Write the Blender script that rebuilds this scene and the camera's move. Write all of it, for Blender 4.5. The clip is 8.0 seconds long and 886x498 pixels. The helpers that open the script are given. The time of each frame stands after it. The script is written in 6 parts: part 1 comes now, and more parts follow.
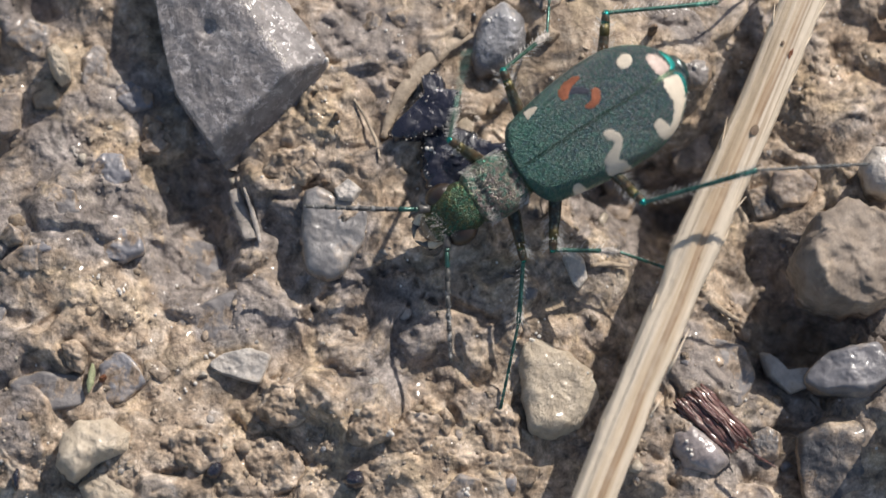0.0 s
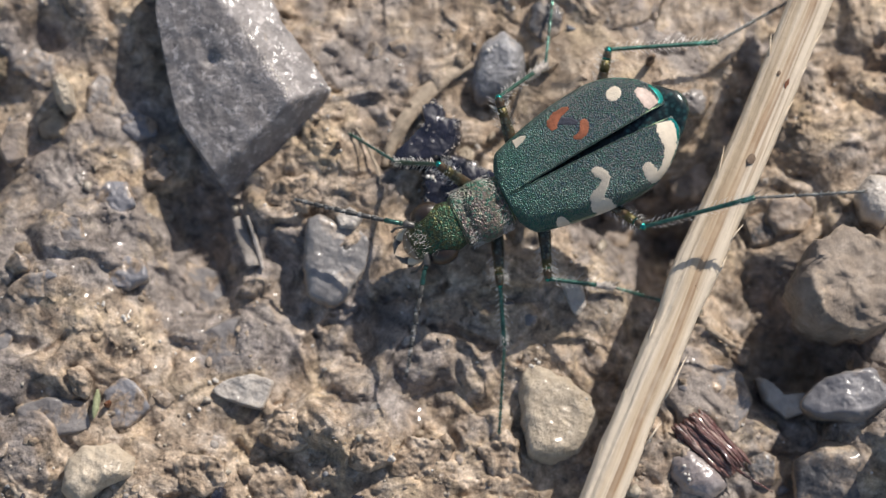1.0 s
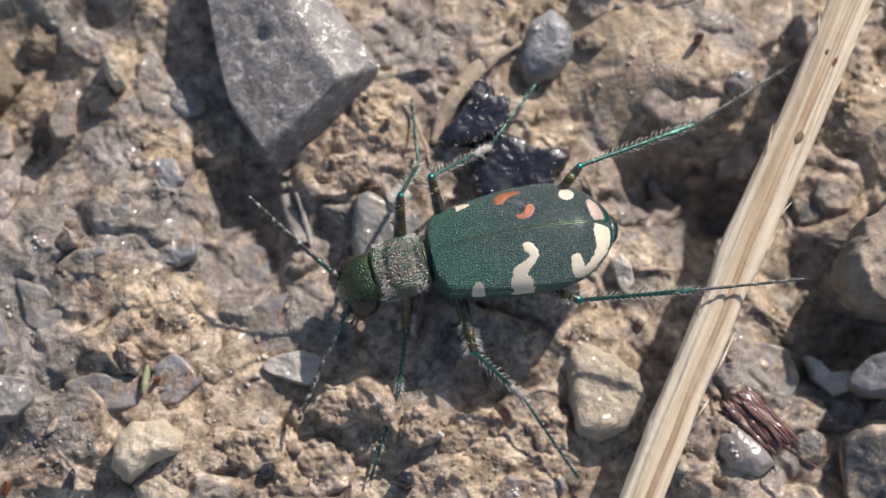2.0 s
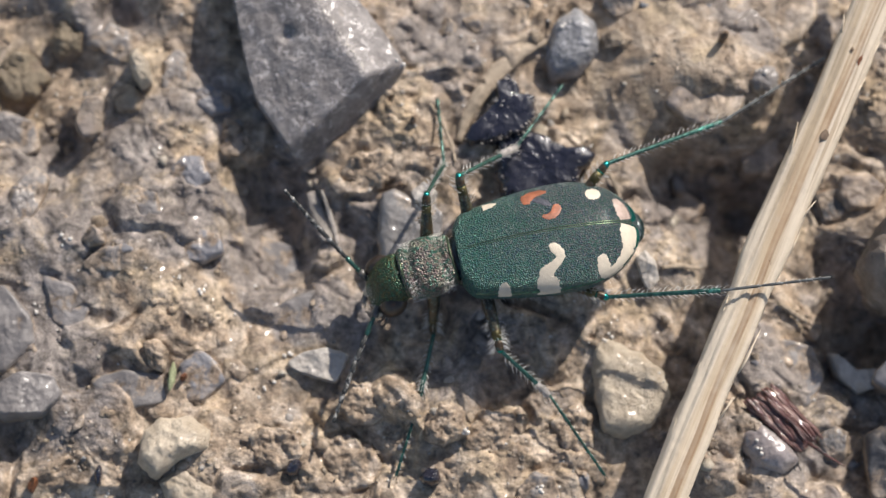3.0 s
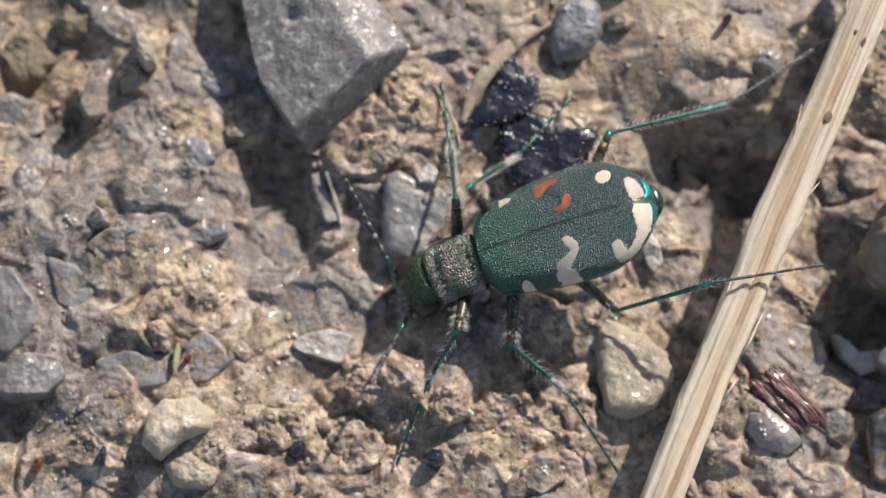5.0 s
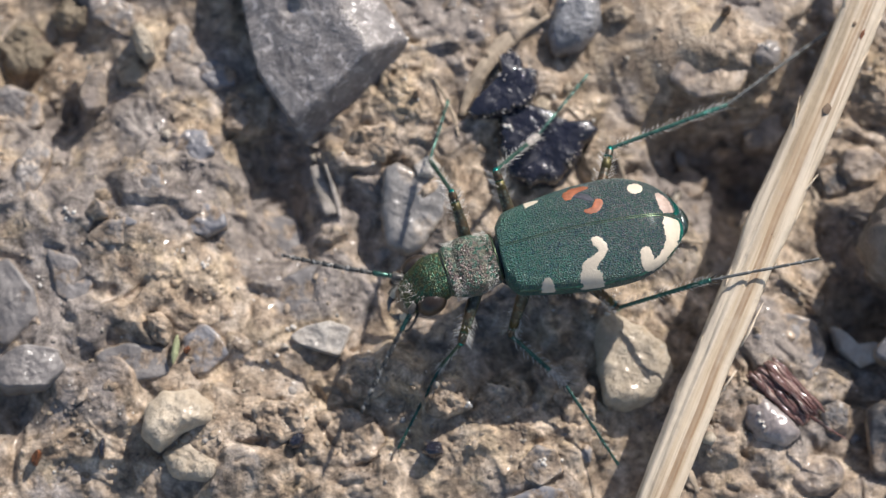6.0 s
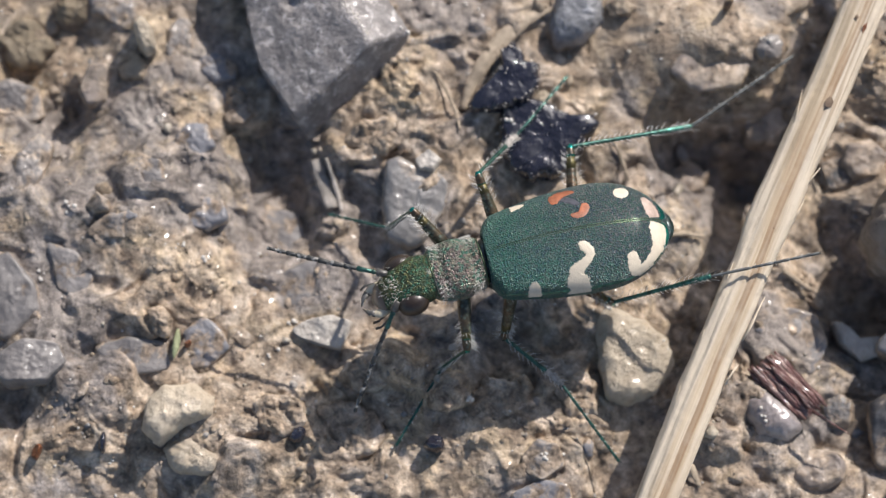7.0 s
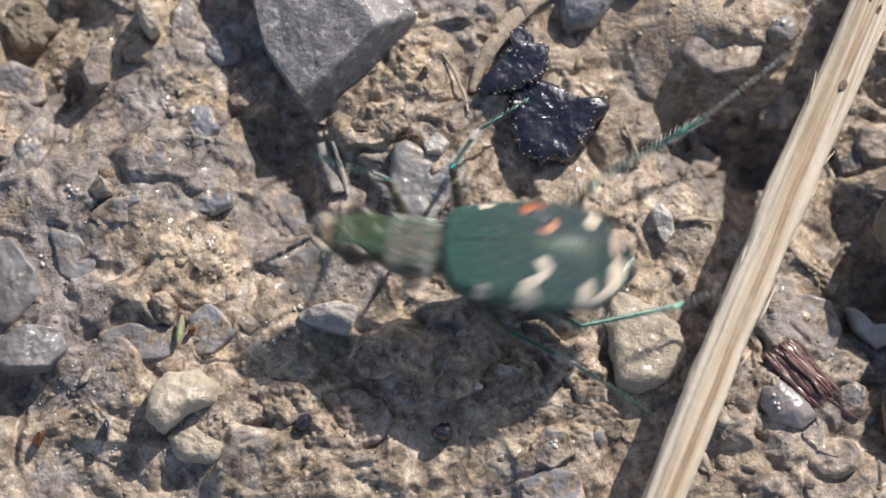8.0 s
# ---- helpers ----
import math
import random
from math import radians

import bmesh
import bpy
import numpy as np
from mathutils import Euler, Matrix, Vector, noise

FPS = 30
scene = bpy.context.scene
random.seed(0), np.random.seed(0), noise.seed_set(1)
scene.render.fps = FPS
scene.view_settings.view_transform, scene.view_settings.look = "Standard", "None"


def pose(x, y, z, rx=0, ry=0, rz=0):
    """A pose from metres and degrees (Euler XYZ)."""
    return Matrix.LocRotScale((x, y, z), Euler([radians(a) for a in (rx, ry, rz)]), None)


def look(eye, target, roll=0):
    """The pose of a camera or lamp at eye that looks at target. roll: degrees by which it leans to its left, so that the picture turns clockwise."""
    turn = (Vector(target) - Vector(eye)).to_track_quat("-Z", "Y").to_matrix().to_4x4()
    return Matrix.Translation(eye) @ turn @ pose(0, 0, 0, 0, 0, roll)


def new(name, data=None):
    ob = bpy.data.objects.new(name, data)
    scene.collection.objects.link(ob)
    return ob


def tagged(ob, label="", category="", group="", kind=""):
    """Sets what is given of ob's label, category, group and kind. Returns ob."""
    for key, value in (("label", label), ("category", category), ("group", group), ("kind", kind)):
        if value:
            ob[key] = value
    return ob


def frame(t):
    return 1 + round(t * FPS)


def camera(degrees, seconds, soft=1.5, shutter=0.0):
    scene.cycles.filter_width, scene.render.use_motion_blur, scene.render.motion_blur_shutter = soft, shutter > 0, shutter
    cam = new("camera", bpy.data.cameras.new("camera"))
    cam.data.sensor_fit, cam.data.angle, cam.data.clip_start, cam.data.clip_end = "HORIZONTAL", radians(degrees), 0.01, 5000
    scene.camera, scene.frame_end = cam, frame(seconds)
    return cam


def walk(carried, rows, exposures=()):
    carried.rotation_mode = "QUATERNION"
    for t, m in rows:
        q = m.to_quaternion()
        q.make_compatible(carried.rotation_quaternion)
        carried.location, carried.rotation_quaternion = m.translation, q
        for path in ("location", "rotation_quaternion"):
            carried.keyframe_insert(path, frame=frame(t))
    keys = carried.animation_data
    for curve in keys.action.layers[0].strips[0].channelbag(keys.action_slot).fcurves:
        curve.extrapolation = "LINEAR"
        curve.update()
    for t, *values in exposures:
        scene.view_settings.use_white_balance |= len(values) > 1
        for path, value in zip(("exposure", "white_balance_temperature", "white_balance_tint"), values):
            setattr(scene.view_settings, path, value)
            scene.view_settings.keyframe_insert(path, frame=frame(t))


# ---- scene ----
# Macro view of sunlit damp ground with a tiger beetle. Plans are in millimetres, MM turns them into metres.
MM = 0.001
cam = camera(12.0, 8.0, soft=1.4, shutter=0.7)
cam.data.dof.use_dof, cam.data.dof.focus_distance, cam.data.dof.aperture_fstop = True, 0.195, 30.0      # shallow focus at the height of the beetle's back
# seconds, eye in millimetres, roll in degrees; the lens looks down, 10 degrees off plumb
EYES = [
    (0.0, 3.750, -34.035, 193.060, 0.197),
    (0.5, 3.751, -33.335, 195.001, 0.210),
    (1.0, 3.725, -33.210, 195.714, 0.217),
    (1.1, 3.730, -33.215, 195.746, 0.208),
    (1.5, 2.899, -33.722, 195.874, 0.170),
    (1.7, 2.143, -34.004, 195.949, 0.136),
    (2.0, 1.437, -34.358, 196.062, 0.086),
    (2.2, 1.184, -34.544, 196.182, 0.074),
    (3.3, 0.033, -34.603, 196.842, 0.011),
    (3.5, 0.000, -34.730, 196.962, -0.000),
    (4.0, 0.004, -34.852, 196.983, 0.007),
    (4.5, 0.031, -34.981, 196.969, 0.003),
    (5.0, 0.041, -35.486, 196.761, -0.017),
    (6.3, 0.096, -35.952, 196.795, -0.013),
    (6.5, 0.049, -36.035, 196.800, -0.013),
    (7.0, 0.029, -36.094, 196.387, -0.023),
    (7.5, -0.006, -36.136, 195.299, -0.032),
    (7.8, -0.127, -36.215, 194.104, -0.036),
    (8.0, -0.350, -36.268, 193.308, -0.039),
]
walk(cam, [(t, Matrix.Translation((x * MM, y * MM, z * MM)) @ pose(0, 0, 0, 10, 0, 0) @ pose(0, 0, 0, 0, 0, -r)) for t, x, y, z, r in EYES],
     exposures=[(0.0, -0.06, 6740, 12), (1.0, -0.06, 6740, 12), (2.0, 0.0, 6740, 12), (5.2, 0.03, 6740, 12), (6.5, 0.05, 6560, 12), (8.0, 0.05, 6560, 12)])

# ---------------------------------------------------------------- light
SUN_UP, SUN_AZ = 36.5, 35.0          # elevation; azimuth from +Y towards +X
world = bpy.data.worlds.new("daylight")
scene.world = world
world.use_nodes = True
wn, wl = world.node_tree.nodes, world.node_tree.links
sky = wn.new("ShaderNodeTexSky")
sky.sky_type, sky.sun_disc = "NISHITA", False
sky.sun_elevation, sky.sun_rotation = radians(SUN_UP), radians(SUN_AZ)
wn["Background"].inputs["Strength"].default_value = 0.119
wl.new(sky.outputs[0], wn["Background"].inputs["Color"])
sun = new("sun", bpy.data.lights.new("sun", "SUN"))
sun.data.energy, sun.data.angle, sun.data.color = 5.0, radians(0.55), (1.0, 0.965, 0.915)
a, e = radians(SUN_AZ), radians(SUN_UP)
sun.matrix_world = look((math.sin(a) * math.cos(e), math.cos(a) * math.cos(e), math.sin(e)), (0, 0, 0))


# ---------------------------------------------------------------- materials
class Nodes:
    """A small builder for procedural surfaces; scales are cycles per millimetre."""

    def __init__(self, name):
        self.m = bpy.data.materials.new(name)
        self.m.use_nodes = True
        self.n, self.l = self.m.node_tree.nodes, self.m.node_tree.links
        self.b = self.n["Principled BSDF"]
        self.co = self.n.new("ShaderNodeTexCoord").outputs["Object"]

    def put(self, socket, value):
        if isinstance(value, (int, float)):
            socket.default_value = value
        elif isinstance(value, tuple):
            socket.default_value = value if len(value) == 4 or socket.type == "VECTOR" else (*value, 1)
        else:
            self.l.new(value, socket)

    def set(self, **values):
        for key, value in values.items():
            self.put(self.b.inputs[key.replace("_", " ")], value)
        return self

    def stretch(self, sx, sy, sz):
        n = self.n.new("ShaderNodeMapping")
        n.inputs["Scale"].default_value = (sx, sy, sz)
        self.l.new(self.co, n.inputs["Vector"])
        return n.outputs[0]

    def noise(self, scale, detail=4, rough=0.55, distort=0.0, co=None):
        n = self.n.new("ShaderNodeTexNoise")
        self.l.new(co or self.co, n.inputs["Vector"])
        for key, value in (("Scale", scale * 1000), ("Detail", detail), ("Roughness", rough), ("Distortion", distort)):
            n.inputs[key].default_value = value
        return n.outputs["Fac"]

    def cells(self, scale, feature="F1", out="Distance", co=None):
        n = self.n.new("ShaderNodeTexVoronoi")
        n.feature = feature
        self.l.new(co or self.co, n.inputs["Vector"])
        n.inputs["Scale"].default_value = scale * 1000
        return n.outputs[out]

    def ramp(self, fac, *stops):
        n = self.n.new("ShaderNodeValToRGB")
        self.l.new(fac, n.inputs[0])
        while len(n.color_ramp.elements) < len(stops):
            n.color_ramp.elements.new(0.5)
        for el, (p, c) in zip(n.color_ramp.elements, stops):
            el.position, el.color = p, (c, c, c, 1) if isinstance(c, (int, float)) else (*c, 1)
        return n.outputs[0]

    def mix(self, fac, one, two, kind="MIX"):
        n = self.n.new("ShaderNodeMix")
        n.data_type, n.blend_type = "RGBA", kind
        self.put(n.inputs[0], fac), self.put(n.inputs[6], one), self.put(n.inputs[7], two)
        return n.outputs[2]

    def sum(self, one, two, op="ADD"):
        n = self.n.new("ShaderNodeMath")
        n.operation = op
        self.put(n.inputs[0], one), self.put(n.inputs[1], two)
        return n.outputs[0]

    def bump(self, height, mm, strength=1.0, normal=None):
        n = self.n.new("ShaderNodeBump")
        n.inputs["Strength"].default_value, n.inputs["Distance"].default_value = strength, mm * MM
        self.l.new(height, n.inputs["Height"])
        if normal:
            self.l.new(normal, n.inputs["Normal"])
        return n.outputs[0]

    def random(self, island=False):
        n = self.n.new("ShaderNodeNewGeometry" if island else "ShaderNodeObjectInfo")
        return n.outputs["Random Per Island" if island else "Random"]


def mud_colour(k):
    """Tan silt with violet-grey and ochre patches, sandy specks and dark pores."""
    big, mid = k.noise(0.13, 4, 0.6, 0.6), k.noise(0.75, 6, 0.62, 0.5)
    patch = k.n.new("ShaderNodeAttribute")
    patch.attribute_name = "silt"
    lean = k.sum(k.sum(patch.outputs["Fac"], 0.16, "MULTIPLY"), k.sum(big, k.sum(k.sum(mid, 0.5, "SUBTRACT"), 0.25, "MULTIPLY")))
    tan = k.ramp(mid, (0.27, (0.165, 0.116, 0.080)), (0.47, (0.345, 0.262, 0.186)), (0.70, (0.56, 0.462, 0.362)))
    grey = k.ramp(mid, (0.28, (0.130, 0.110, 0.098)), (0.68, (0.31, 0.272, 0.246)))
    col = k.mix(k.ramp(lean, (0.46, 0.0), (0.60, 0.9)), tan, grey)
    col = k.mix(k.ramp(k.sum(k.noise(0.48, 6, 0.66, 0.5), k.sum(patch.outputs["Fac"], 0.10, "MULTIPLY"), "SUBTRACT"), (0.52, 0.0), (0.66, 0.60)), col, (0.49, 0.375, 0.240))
    col = k.mix(k.ramp(k.noise(0.55, 5, 0.65, 0.5), (0.60, 0.0), (0.74, 0.6)), col, (0.60, 0.52, 0.42))
    slick = k.n.new("ShaderNodeAttribute")
    slick.attribute_name = "slick"
    rough = k.sum(1.0, k.sum(slick.outputs["Fac"], 0.75, "MULTIPLY"), "SUBTRACT")
    col = k.mix(rough, col, k.ramp(k.noise(1.3, 5, 0.6, 0.8), (0.36, 0.48), (0.45, 0.86), (0.53, 1.0), (0.64, 1.28)), "MULTIPLY")
    fine, sand = k.noise(2.6, 5, 0.68, 0.4), k.noise(8.5, 3, 0.6)
    col = k.mix(rough, col, k.ramp(fine, (0.28, 0.40), (0.40, 0.80), (0.52, 1.0), (0.72, 1.42)), "MULTIPLY")
    return k.mix(1.0, col, k.ramp(sand, (0.30, 0.80), (0.5, 1.0), (0.7, 1.20)), "MULTIPLY")


def mud():
    k = Nodes("damp_tan_mud")
    wet = k.noise(0.28, 4, 0.6)
    k.set(Base_Color=mud_colour(k), Roughness=k.ramp(wet, (0.38, 0.46), (0.56, 0.82)), Specular_IOR_Level=0.4,
          Coat_Weight=k.ramp(k.noise(0.9, 6, 0.75), (0.54, 0.0), (0.66, 0.85)), Coat_Roughness=0.16)
    n = k.bump(k.noise(0.9, 4, 0.50, 0.4), 0.30, 0.70)
    k.set(Normal=k.bump(k.noise(3.0, 4, 0.66), 0.14, 0.9, n))
    return k.m


def stone(name, dark, light, grain=1.2, gloss=0.5, vein=None, rough_mm=0.10, wet=0.18, film=0.46, foot=0.42, speck=0.0):
    """Stone with grain and chips; silt lies in its hollows and laps over its foot."""
    k = Nodes(name)
    soft, mid, fine = k.noise(0.35, 3), k.noise(grain, 6, 0.62), k.noise(grain * 5, 4, 0.7)
    col = k.ramp(k.sum(k.sum(mid, 0.65, "MULTIPLY"), k.sum(soft, 0.35, "MULTIPLY")), (0.32, dark), (0.66, light))
    tone = k.ramp(k.random(), (0.0, 0.86), (1.0, 1.12))
    col = k.mix(1.0, col, tone, "MULTIPLY")
    col = k.mix(k.ramp(fine, (0.60, 0.0), (0.74, 0.40)), col, tuple(min(1, c * 1.6) for c in light))
    col = k.mix(k.ramp(fine, (0.28, 0.5), (0.40, 0.0)), col, tuple(c * 0.5 for c in dark))
    if speck:      # pale crystals and veins
        col = k.mix(k.sum(k.ramp(k.noise(1.9, 6, 0.8, 0.5), (0.54, 0.0), (0.60, 1.0)), speck, "MULTIPLY"), col, tuple(min(1, c * 2.0) for c in light))
    silt = mud_colour(k) if vein is None else vein
    col = k.mix(k.ramp(k.noise(0.55, 5, 0.65), (film, 0.0), (film + 0.14, 0.85)), col, silt)
    z = k.n.new("ShaderNodeSeparateXYZ")
    k.l.new(k.co, z.inputs[0])
    lap = k.sum(k.sum(z.outputs[2], 1000.0, "MULTIPLY"), k.sum(k.noise(0.8, 6, 0.68, 0.3), 2.2, "MULTIPLY"))
    col = k.mix(k.ramp(k.sum(lap, 0.5, "MULTIPLY"), ((foot + 0.98) * 0.5, 1.0), ((foot + 1.16) * 0.5, 0.0)), col, mud_colour(k))
    k.set(Base_Color=col, Roughness=k.ramp(k.noise(1.7, 4), (0.35, gloss * 0.7), (0.65, min(1, gloss * 1.3))), Specular_IOR_Level=0.5,
          Coat_Weight=wet, Coat_Roughness=0.15)
    n = k.bump(mid, rough_mm * 2.4, 0.8)
    k.set(Normal=k.bump(fine, rough_mm * 0.8, 0.9, n))
    return k.m


def shell(name, deep, bright, rough=0.4, metal=0.55, pits=7.5, depth=0.03, coat=0.15, zone=None, grains=None):
    """Sculptured metallic cuticle with fine punctures."""
    k = Nodes(name)
    drift = k.noise(0.28, 3, 0.6)
    if zone:       # painted sheen: the bright hue fades along the body
        axis = k.n.new("ShaderNodeSeparateXYZ")
        k.l.new(k.co, axis.inputs[0])
        drift = k.sum(k.sum(drift, 0.6, "MULTIPLY"), k.sum(k.sum(axis.outputs[0], zone[0], "MULTIPLY"), zone[1]))
    pit = k.cells(pits)
    col = k.mix(k.ramp(drift, (0.36, 0.0), (0.64, 1.0)), deep, bright)
    col = k.mix(k.ramp(pit, (0.10, 1.0), (0.50, 0.0)), col, k.mix(0.5, bright, (0.05, 0.16, 0.15)))
    col = k.mix(k.ramp(k.noise(2.6, 4, 0.7), (0.55, 0.0), (0.75, 0.35)), col, (0.14, 0.12, 0.10))
    # glints painted into the colour: each grain gets its own brightness
    spark = k.ramp(k.cells(pits, "F1", "Color"), (0.20, 0.45), (0.50, 0.95), (0.72, 1.25), (0.86, 2.4))
    col = k.mix(0.75, col, k.mix(1.0, col, spark, "MULTIPLY"))
    if zone:       # grains of other hues
        col = k.mix(0.50, col, k.ramp(k.cells(pits, "F1", "Color"), (0.22, (0.045, 0.092, 0.140)), (0.42, (0.03, 0.17, 0.105)), (0.58, (0.08, 0.11, 0.10)), (0.78, (0.14, 0.11, 0.11))))
    if grains:
        col = k.mix(0.5, col, k.ramp(k.cells(pits * 0.8, "F1", "Color"), *zip((0.25, 0.42, 0.58, 0.75), grains)))
    k.set(Base_Color=col, Metallic=metal, Roughness=rough, Coat_Weight=coat, Coat_Roughness=0.25)
    k.set(Normal=k.bump(k.sum(pit, k.sum(k.noise(pits * 1.6, 2), 0.5, "MULTIPLY")), depth, 0.85))
    return k.m


def plain(name, colour, rough=0.5, metal=0.0, vary=0.2, scale=1.5, mm=0.02, coat=0.0):
    k = Nodes(name)
    f = k.noise(scale, 5, 0.6)
    col = k.mix(k.ramp(f, (0.3, 0.0), (0.7, 1.0)), tuple(c * (1 - vary) for c in colour), tuple(min(1, c * (1 + vary)) for c in colour))
    k.set(Base_Color=col, Roughness=rough, Metallic=metal, Coat_Weight=coat, Coat_Roughness=0.12)
    k.set(Normal=k.bump(k.noise(scale * 3, 4, 0.65), mm, 0.8))
    return k.m


def straw_fibre():
    k = Nodes("bleached_straw")
    long = k.stretch(0.035, 1.0, 1.0)
    streak, fibre = k.noise(1.1, 4, 0.55, 0.1, long), k.noise(5.5, 4, 0.65, 0.0, long)
    col = k.ramp(streak, (0.36, (0.38, 0.27, 0.17)), (0.46, (0.53, 0.415, 0.285)), (0.58, (0.68, 0.575, 0.44)))
    col = k.mix(k.ramp(fibre, (0.34, 0.35), (0.44, 0.0)), col, (0.42, 0.31, 0.20))
    line = k.noise(3.0, 3, 0.6, 0.2, k.stretch(0.014, 1.0, 1.0))
    col = k.mix(k.ramp(line, (0.35, 0.5), (0.41, 0.0)), col, (0.26, 0.165, 0.09))
    axis = k.n.new("ShaderNodeSeparateXYZ")
    k.l.new(k.co, axis.inputs[0])
    off = k.sum(k.sum(k.sum(axis.outputs[1], 1000.0, "MULTIPLY"), 0.10), k.sum(k.sum(k.noise(0.09, 2), 0.5, "SUBTRACT"), 0.8, "MULTIPLY"), "SUBTRACT")
    groove = k.ramp(k.sum(off, 0.5), (0.24, 0.0), (0.32, 0.95), (0.42, 0.60), (0.58, 0.85), (0.64, 0.0))
    col = k.mix(k.sum(groove, k.ramp(k.noise(0.25, 4, 0.6), (0.36, 0.35), (0.55, 1.0)), "MULTIPLY"), col, (0.31, 0.195, 0.11))
    col = k.mix(k.ramp(k.noise(0.7, 5, 0.7), (0.56, 0.0), (0.72, 0.4)), col, (0.47, 0.38, 0.29))
    col = k.mix(k.ramp(k.noise(2.2, 5, 0.75), (0.27, 0.7), (0.33, 0.0)), col, (0.17, 0.11, 0.065))
    k.set(Base_Color=col, Roughness=0.68, Specular_IOR_Level=0.3)
    n = k.bump(streak, 0.16, 0.9)
    n = k.bump(k.noise(2.2, 5, 0.7), 0.06, 0.8, n)
    k.set(Normal=k.bump(fibre, 0.06, 0.9, n))
    return k.m


def bark():
    k = Nodes("wet_red_bark")
    long = k.stretch(0.10, 1.0, 1.0)
    streak = k.noise(2.4, 5, 0.65, 0.3, long)
    col = k.ramp(streak, (0.36, (0.02, 0.009, 0.008)), (0.50, (0.12, 0.042, 0.032)), (0.60, (0.20, 0.10, 0.08)), (0.68, (0.50, 0.36, 0.30)))
    k.set(Base_Color=col, Roughness=0.3, Coat_Weight=0.9, Coat_Roughness=0.1, Normal=k.bump(k.noise(3.0, 5, 0.7), 0.10, 0.9, k.bump(streak, 0.35, 1.0)))
    return k.m


def charcoal():
    k = Nodes("glossy_black_flake")
    f = k.noise(1.6, 5, 0.6)
    ash = k.noise(0.7, 6, 0.8, 0.6)
    col = k.mix(k.ramp(ash, (0.60, 0.0), (0.68, 0.8)), (0.017, 0.017, 0.027), (0.36, 0.33, 0.30))
    k.set(Base_Color=col, Roughness=k.ramp(f, (0.4, 0.16), (0.65, 0.45)), Coat_Weight=0.6, Coat_Roughness=0.08)
    k.set(Normal=k.bump(k.noise(3.5, 4, 0.6), 0.05, 0.9, k.bump(f, 0.09, 0.8)))
    return k.m


def grit_mix():
    k = Nodes("mixed_grit")
    col = k.ramp(k.random(True), (0.0, (0.12, 0.10, 0.085)), (0.12, (0.24, 0.185, 0.13)), (0.45, (0.36, 0.285, 0.20)), (0.7, (0.33, 0.30, 0.27)),
                 (0.86, (0.50, 0.43, 0.33)), (1.0, (0.17, 0.18, 0.20)))
    col = k.mix(1.0, col, k.ramp(k.noise(2.5, 5, 0.65), (0.3, 0.6), (0.7, 1.25)), "MULTIPLY")
    k.set(Base_Color=col, Roughness=k.ramp(k.noise(0.8, 3), (0.4, 0.35), (0.6, 0.75)), Coat_Weight=0.2, Coat_Roughness=0.15)
    k.set(Normal=k.bump(k.noise(4.0, 5, 0.7), 0.09, 0.9))
    return k.m


def dusted():
    k = Nodes("dusty_banded_antenna")
    col = k.mix(k.ramp(k.noise(3.2, 3, 0.6), (0.50, 0.0), (0.58, 0.8)), (0.04, 0.04, 0.038), (0.32, 0.31, 0.29))
    k.set(Base_Color=col, Roughness=0.5, Normal=k.bump(k.noise(9, 3), 0.02, 0.8))
    return k.m


MUD, GRIT, DUSTED = mud(), grit_mix(), dusted()
GREY = stone("grey_limestone", (0.15, 0.133, 0.122), (0.285, 0.257, 0.237), 1.0, 0.5, None, 0.06, 0.25, 0.52)
BLUE = stone("blue_grey_stone", (0.118, 0.114, 0.120), (0.240, 0.235, 0.246), 0.9, 0.45, None, 0.05, 0.3, 0.57, 0.30)
ASH = stone("pale_blue_grey_stone", (0.17, 0.168, 0.172), (0.36, 0.352, 0.355), 1.3, 0.42, None, 0.08, 0.35, 0.60, 0.1, 0.5)
PINK = stone("pinkish_grey_stone", (0.21, 0.170, 0.145), (0.37, 0.312, 0.272), 0.8, 0.6, None, 0.07, 0.18, 0.39)
CREAM = stone("cream_stone", (0.47, 0.375, 0.27), (0.70, 0.60, 0.465), 1.9, 0.6, (0.48, 0.37, 0.25), 0.15, 0.15, 0.62, -0.3)
OLIVE = stone("olive_brown_clod", (0.17, 0.13, 0.085), (0.34, 0.275, 0.19), 1.3, 0.6, None, 0.18, 0.1, 0.6, 0.2)
WHITE = stone("pale_stone", (0.36, 0.315, 0.27), (0.62, 0.57, 0.505), 1.1, 0.45, (0.36, 0.25, 0.13), 0.10, 0.3, 0.57, 0.0)
TAN = stone("tan_clod", (0.26, 0.195, 0.135), (0.52, 0.42, 0.31), 1.4, 0.65, (0.34, 0.25, 0.155), 0.15)
LEDGE = stone("grey_wedge_rock", (0.152, 0.134, 0.126), (0.335, 0.305, 0.288), 1.4, 0.5, None, 0.06, 0.10, 0.66, -0.3, 0.55)
BROWN = stone("brown_rock", (0.165, 0.130, 0.100), (0.32, 0.265, 0.215), 1.0, 0.8, None, 0.07, 0.0, 0.52, 0.1)
SLAB = stone("pale_grey_wet_slab", (0.14, 0.130, 0.123), (0.275, 0.262, 0.252), 1.1, 0.42, None, 0.05, 0.45, 0.54, 0.15)
DUSKY = stone("dusky_grey_slate", (0.135, 0.121, 0.114), (0.245, 0.224, 0.211), 0.9, 0.5, None, 0.05, 0.2, 0.68, 0.22)
DARK = stone("dark_stone", (0.045, 0.045, 0.05), (0.14, 0.135, 0.135), 1.0, 0.45)
PURPLE = stone("violet_grey_pebble", (0.22, 0.182, 0.170), (0.38, 0.335, 0.318), 0.9, 0.3, None, 0.03, 0.6, 0.62, 0.1)
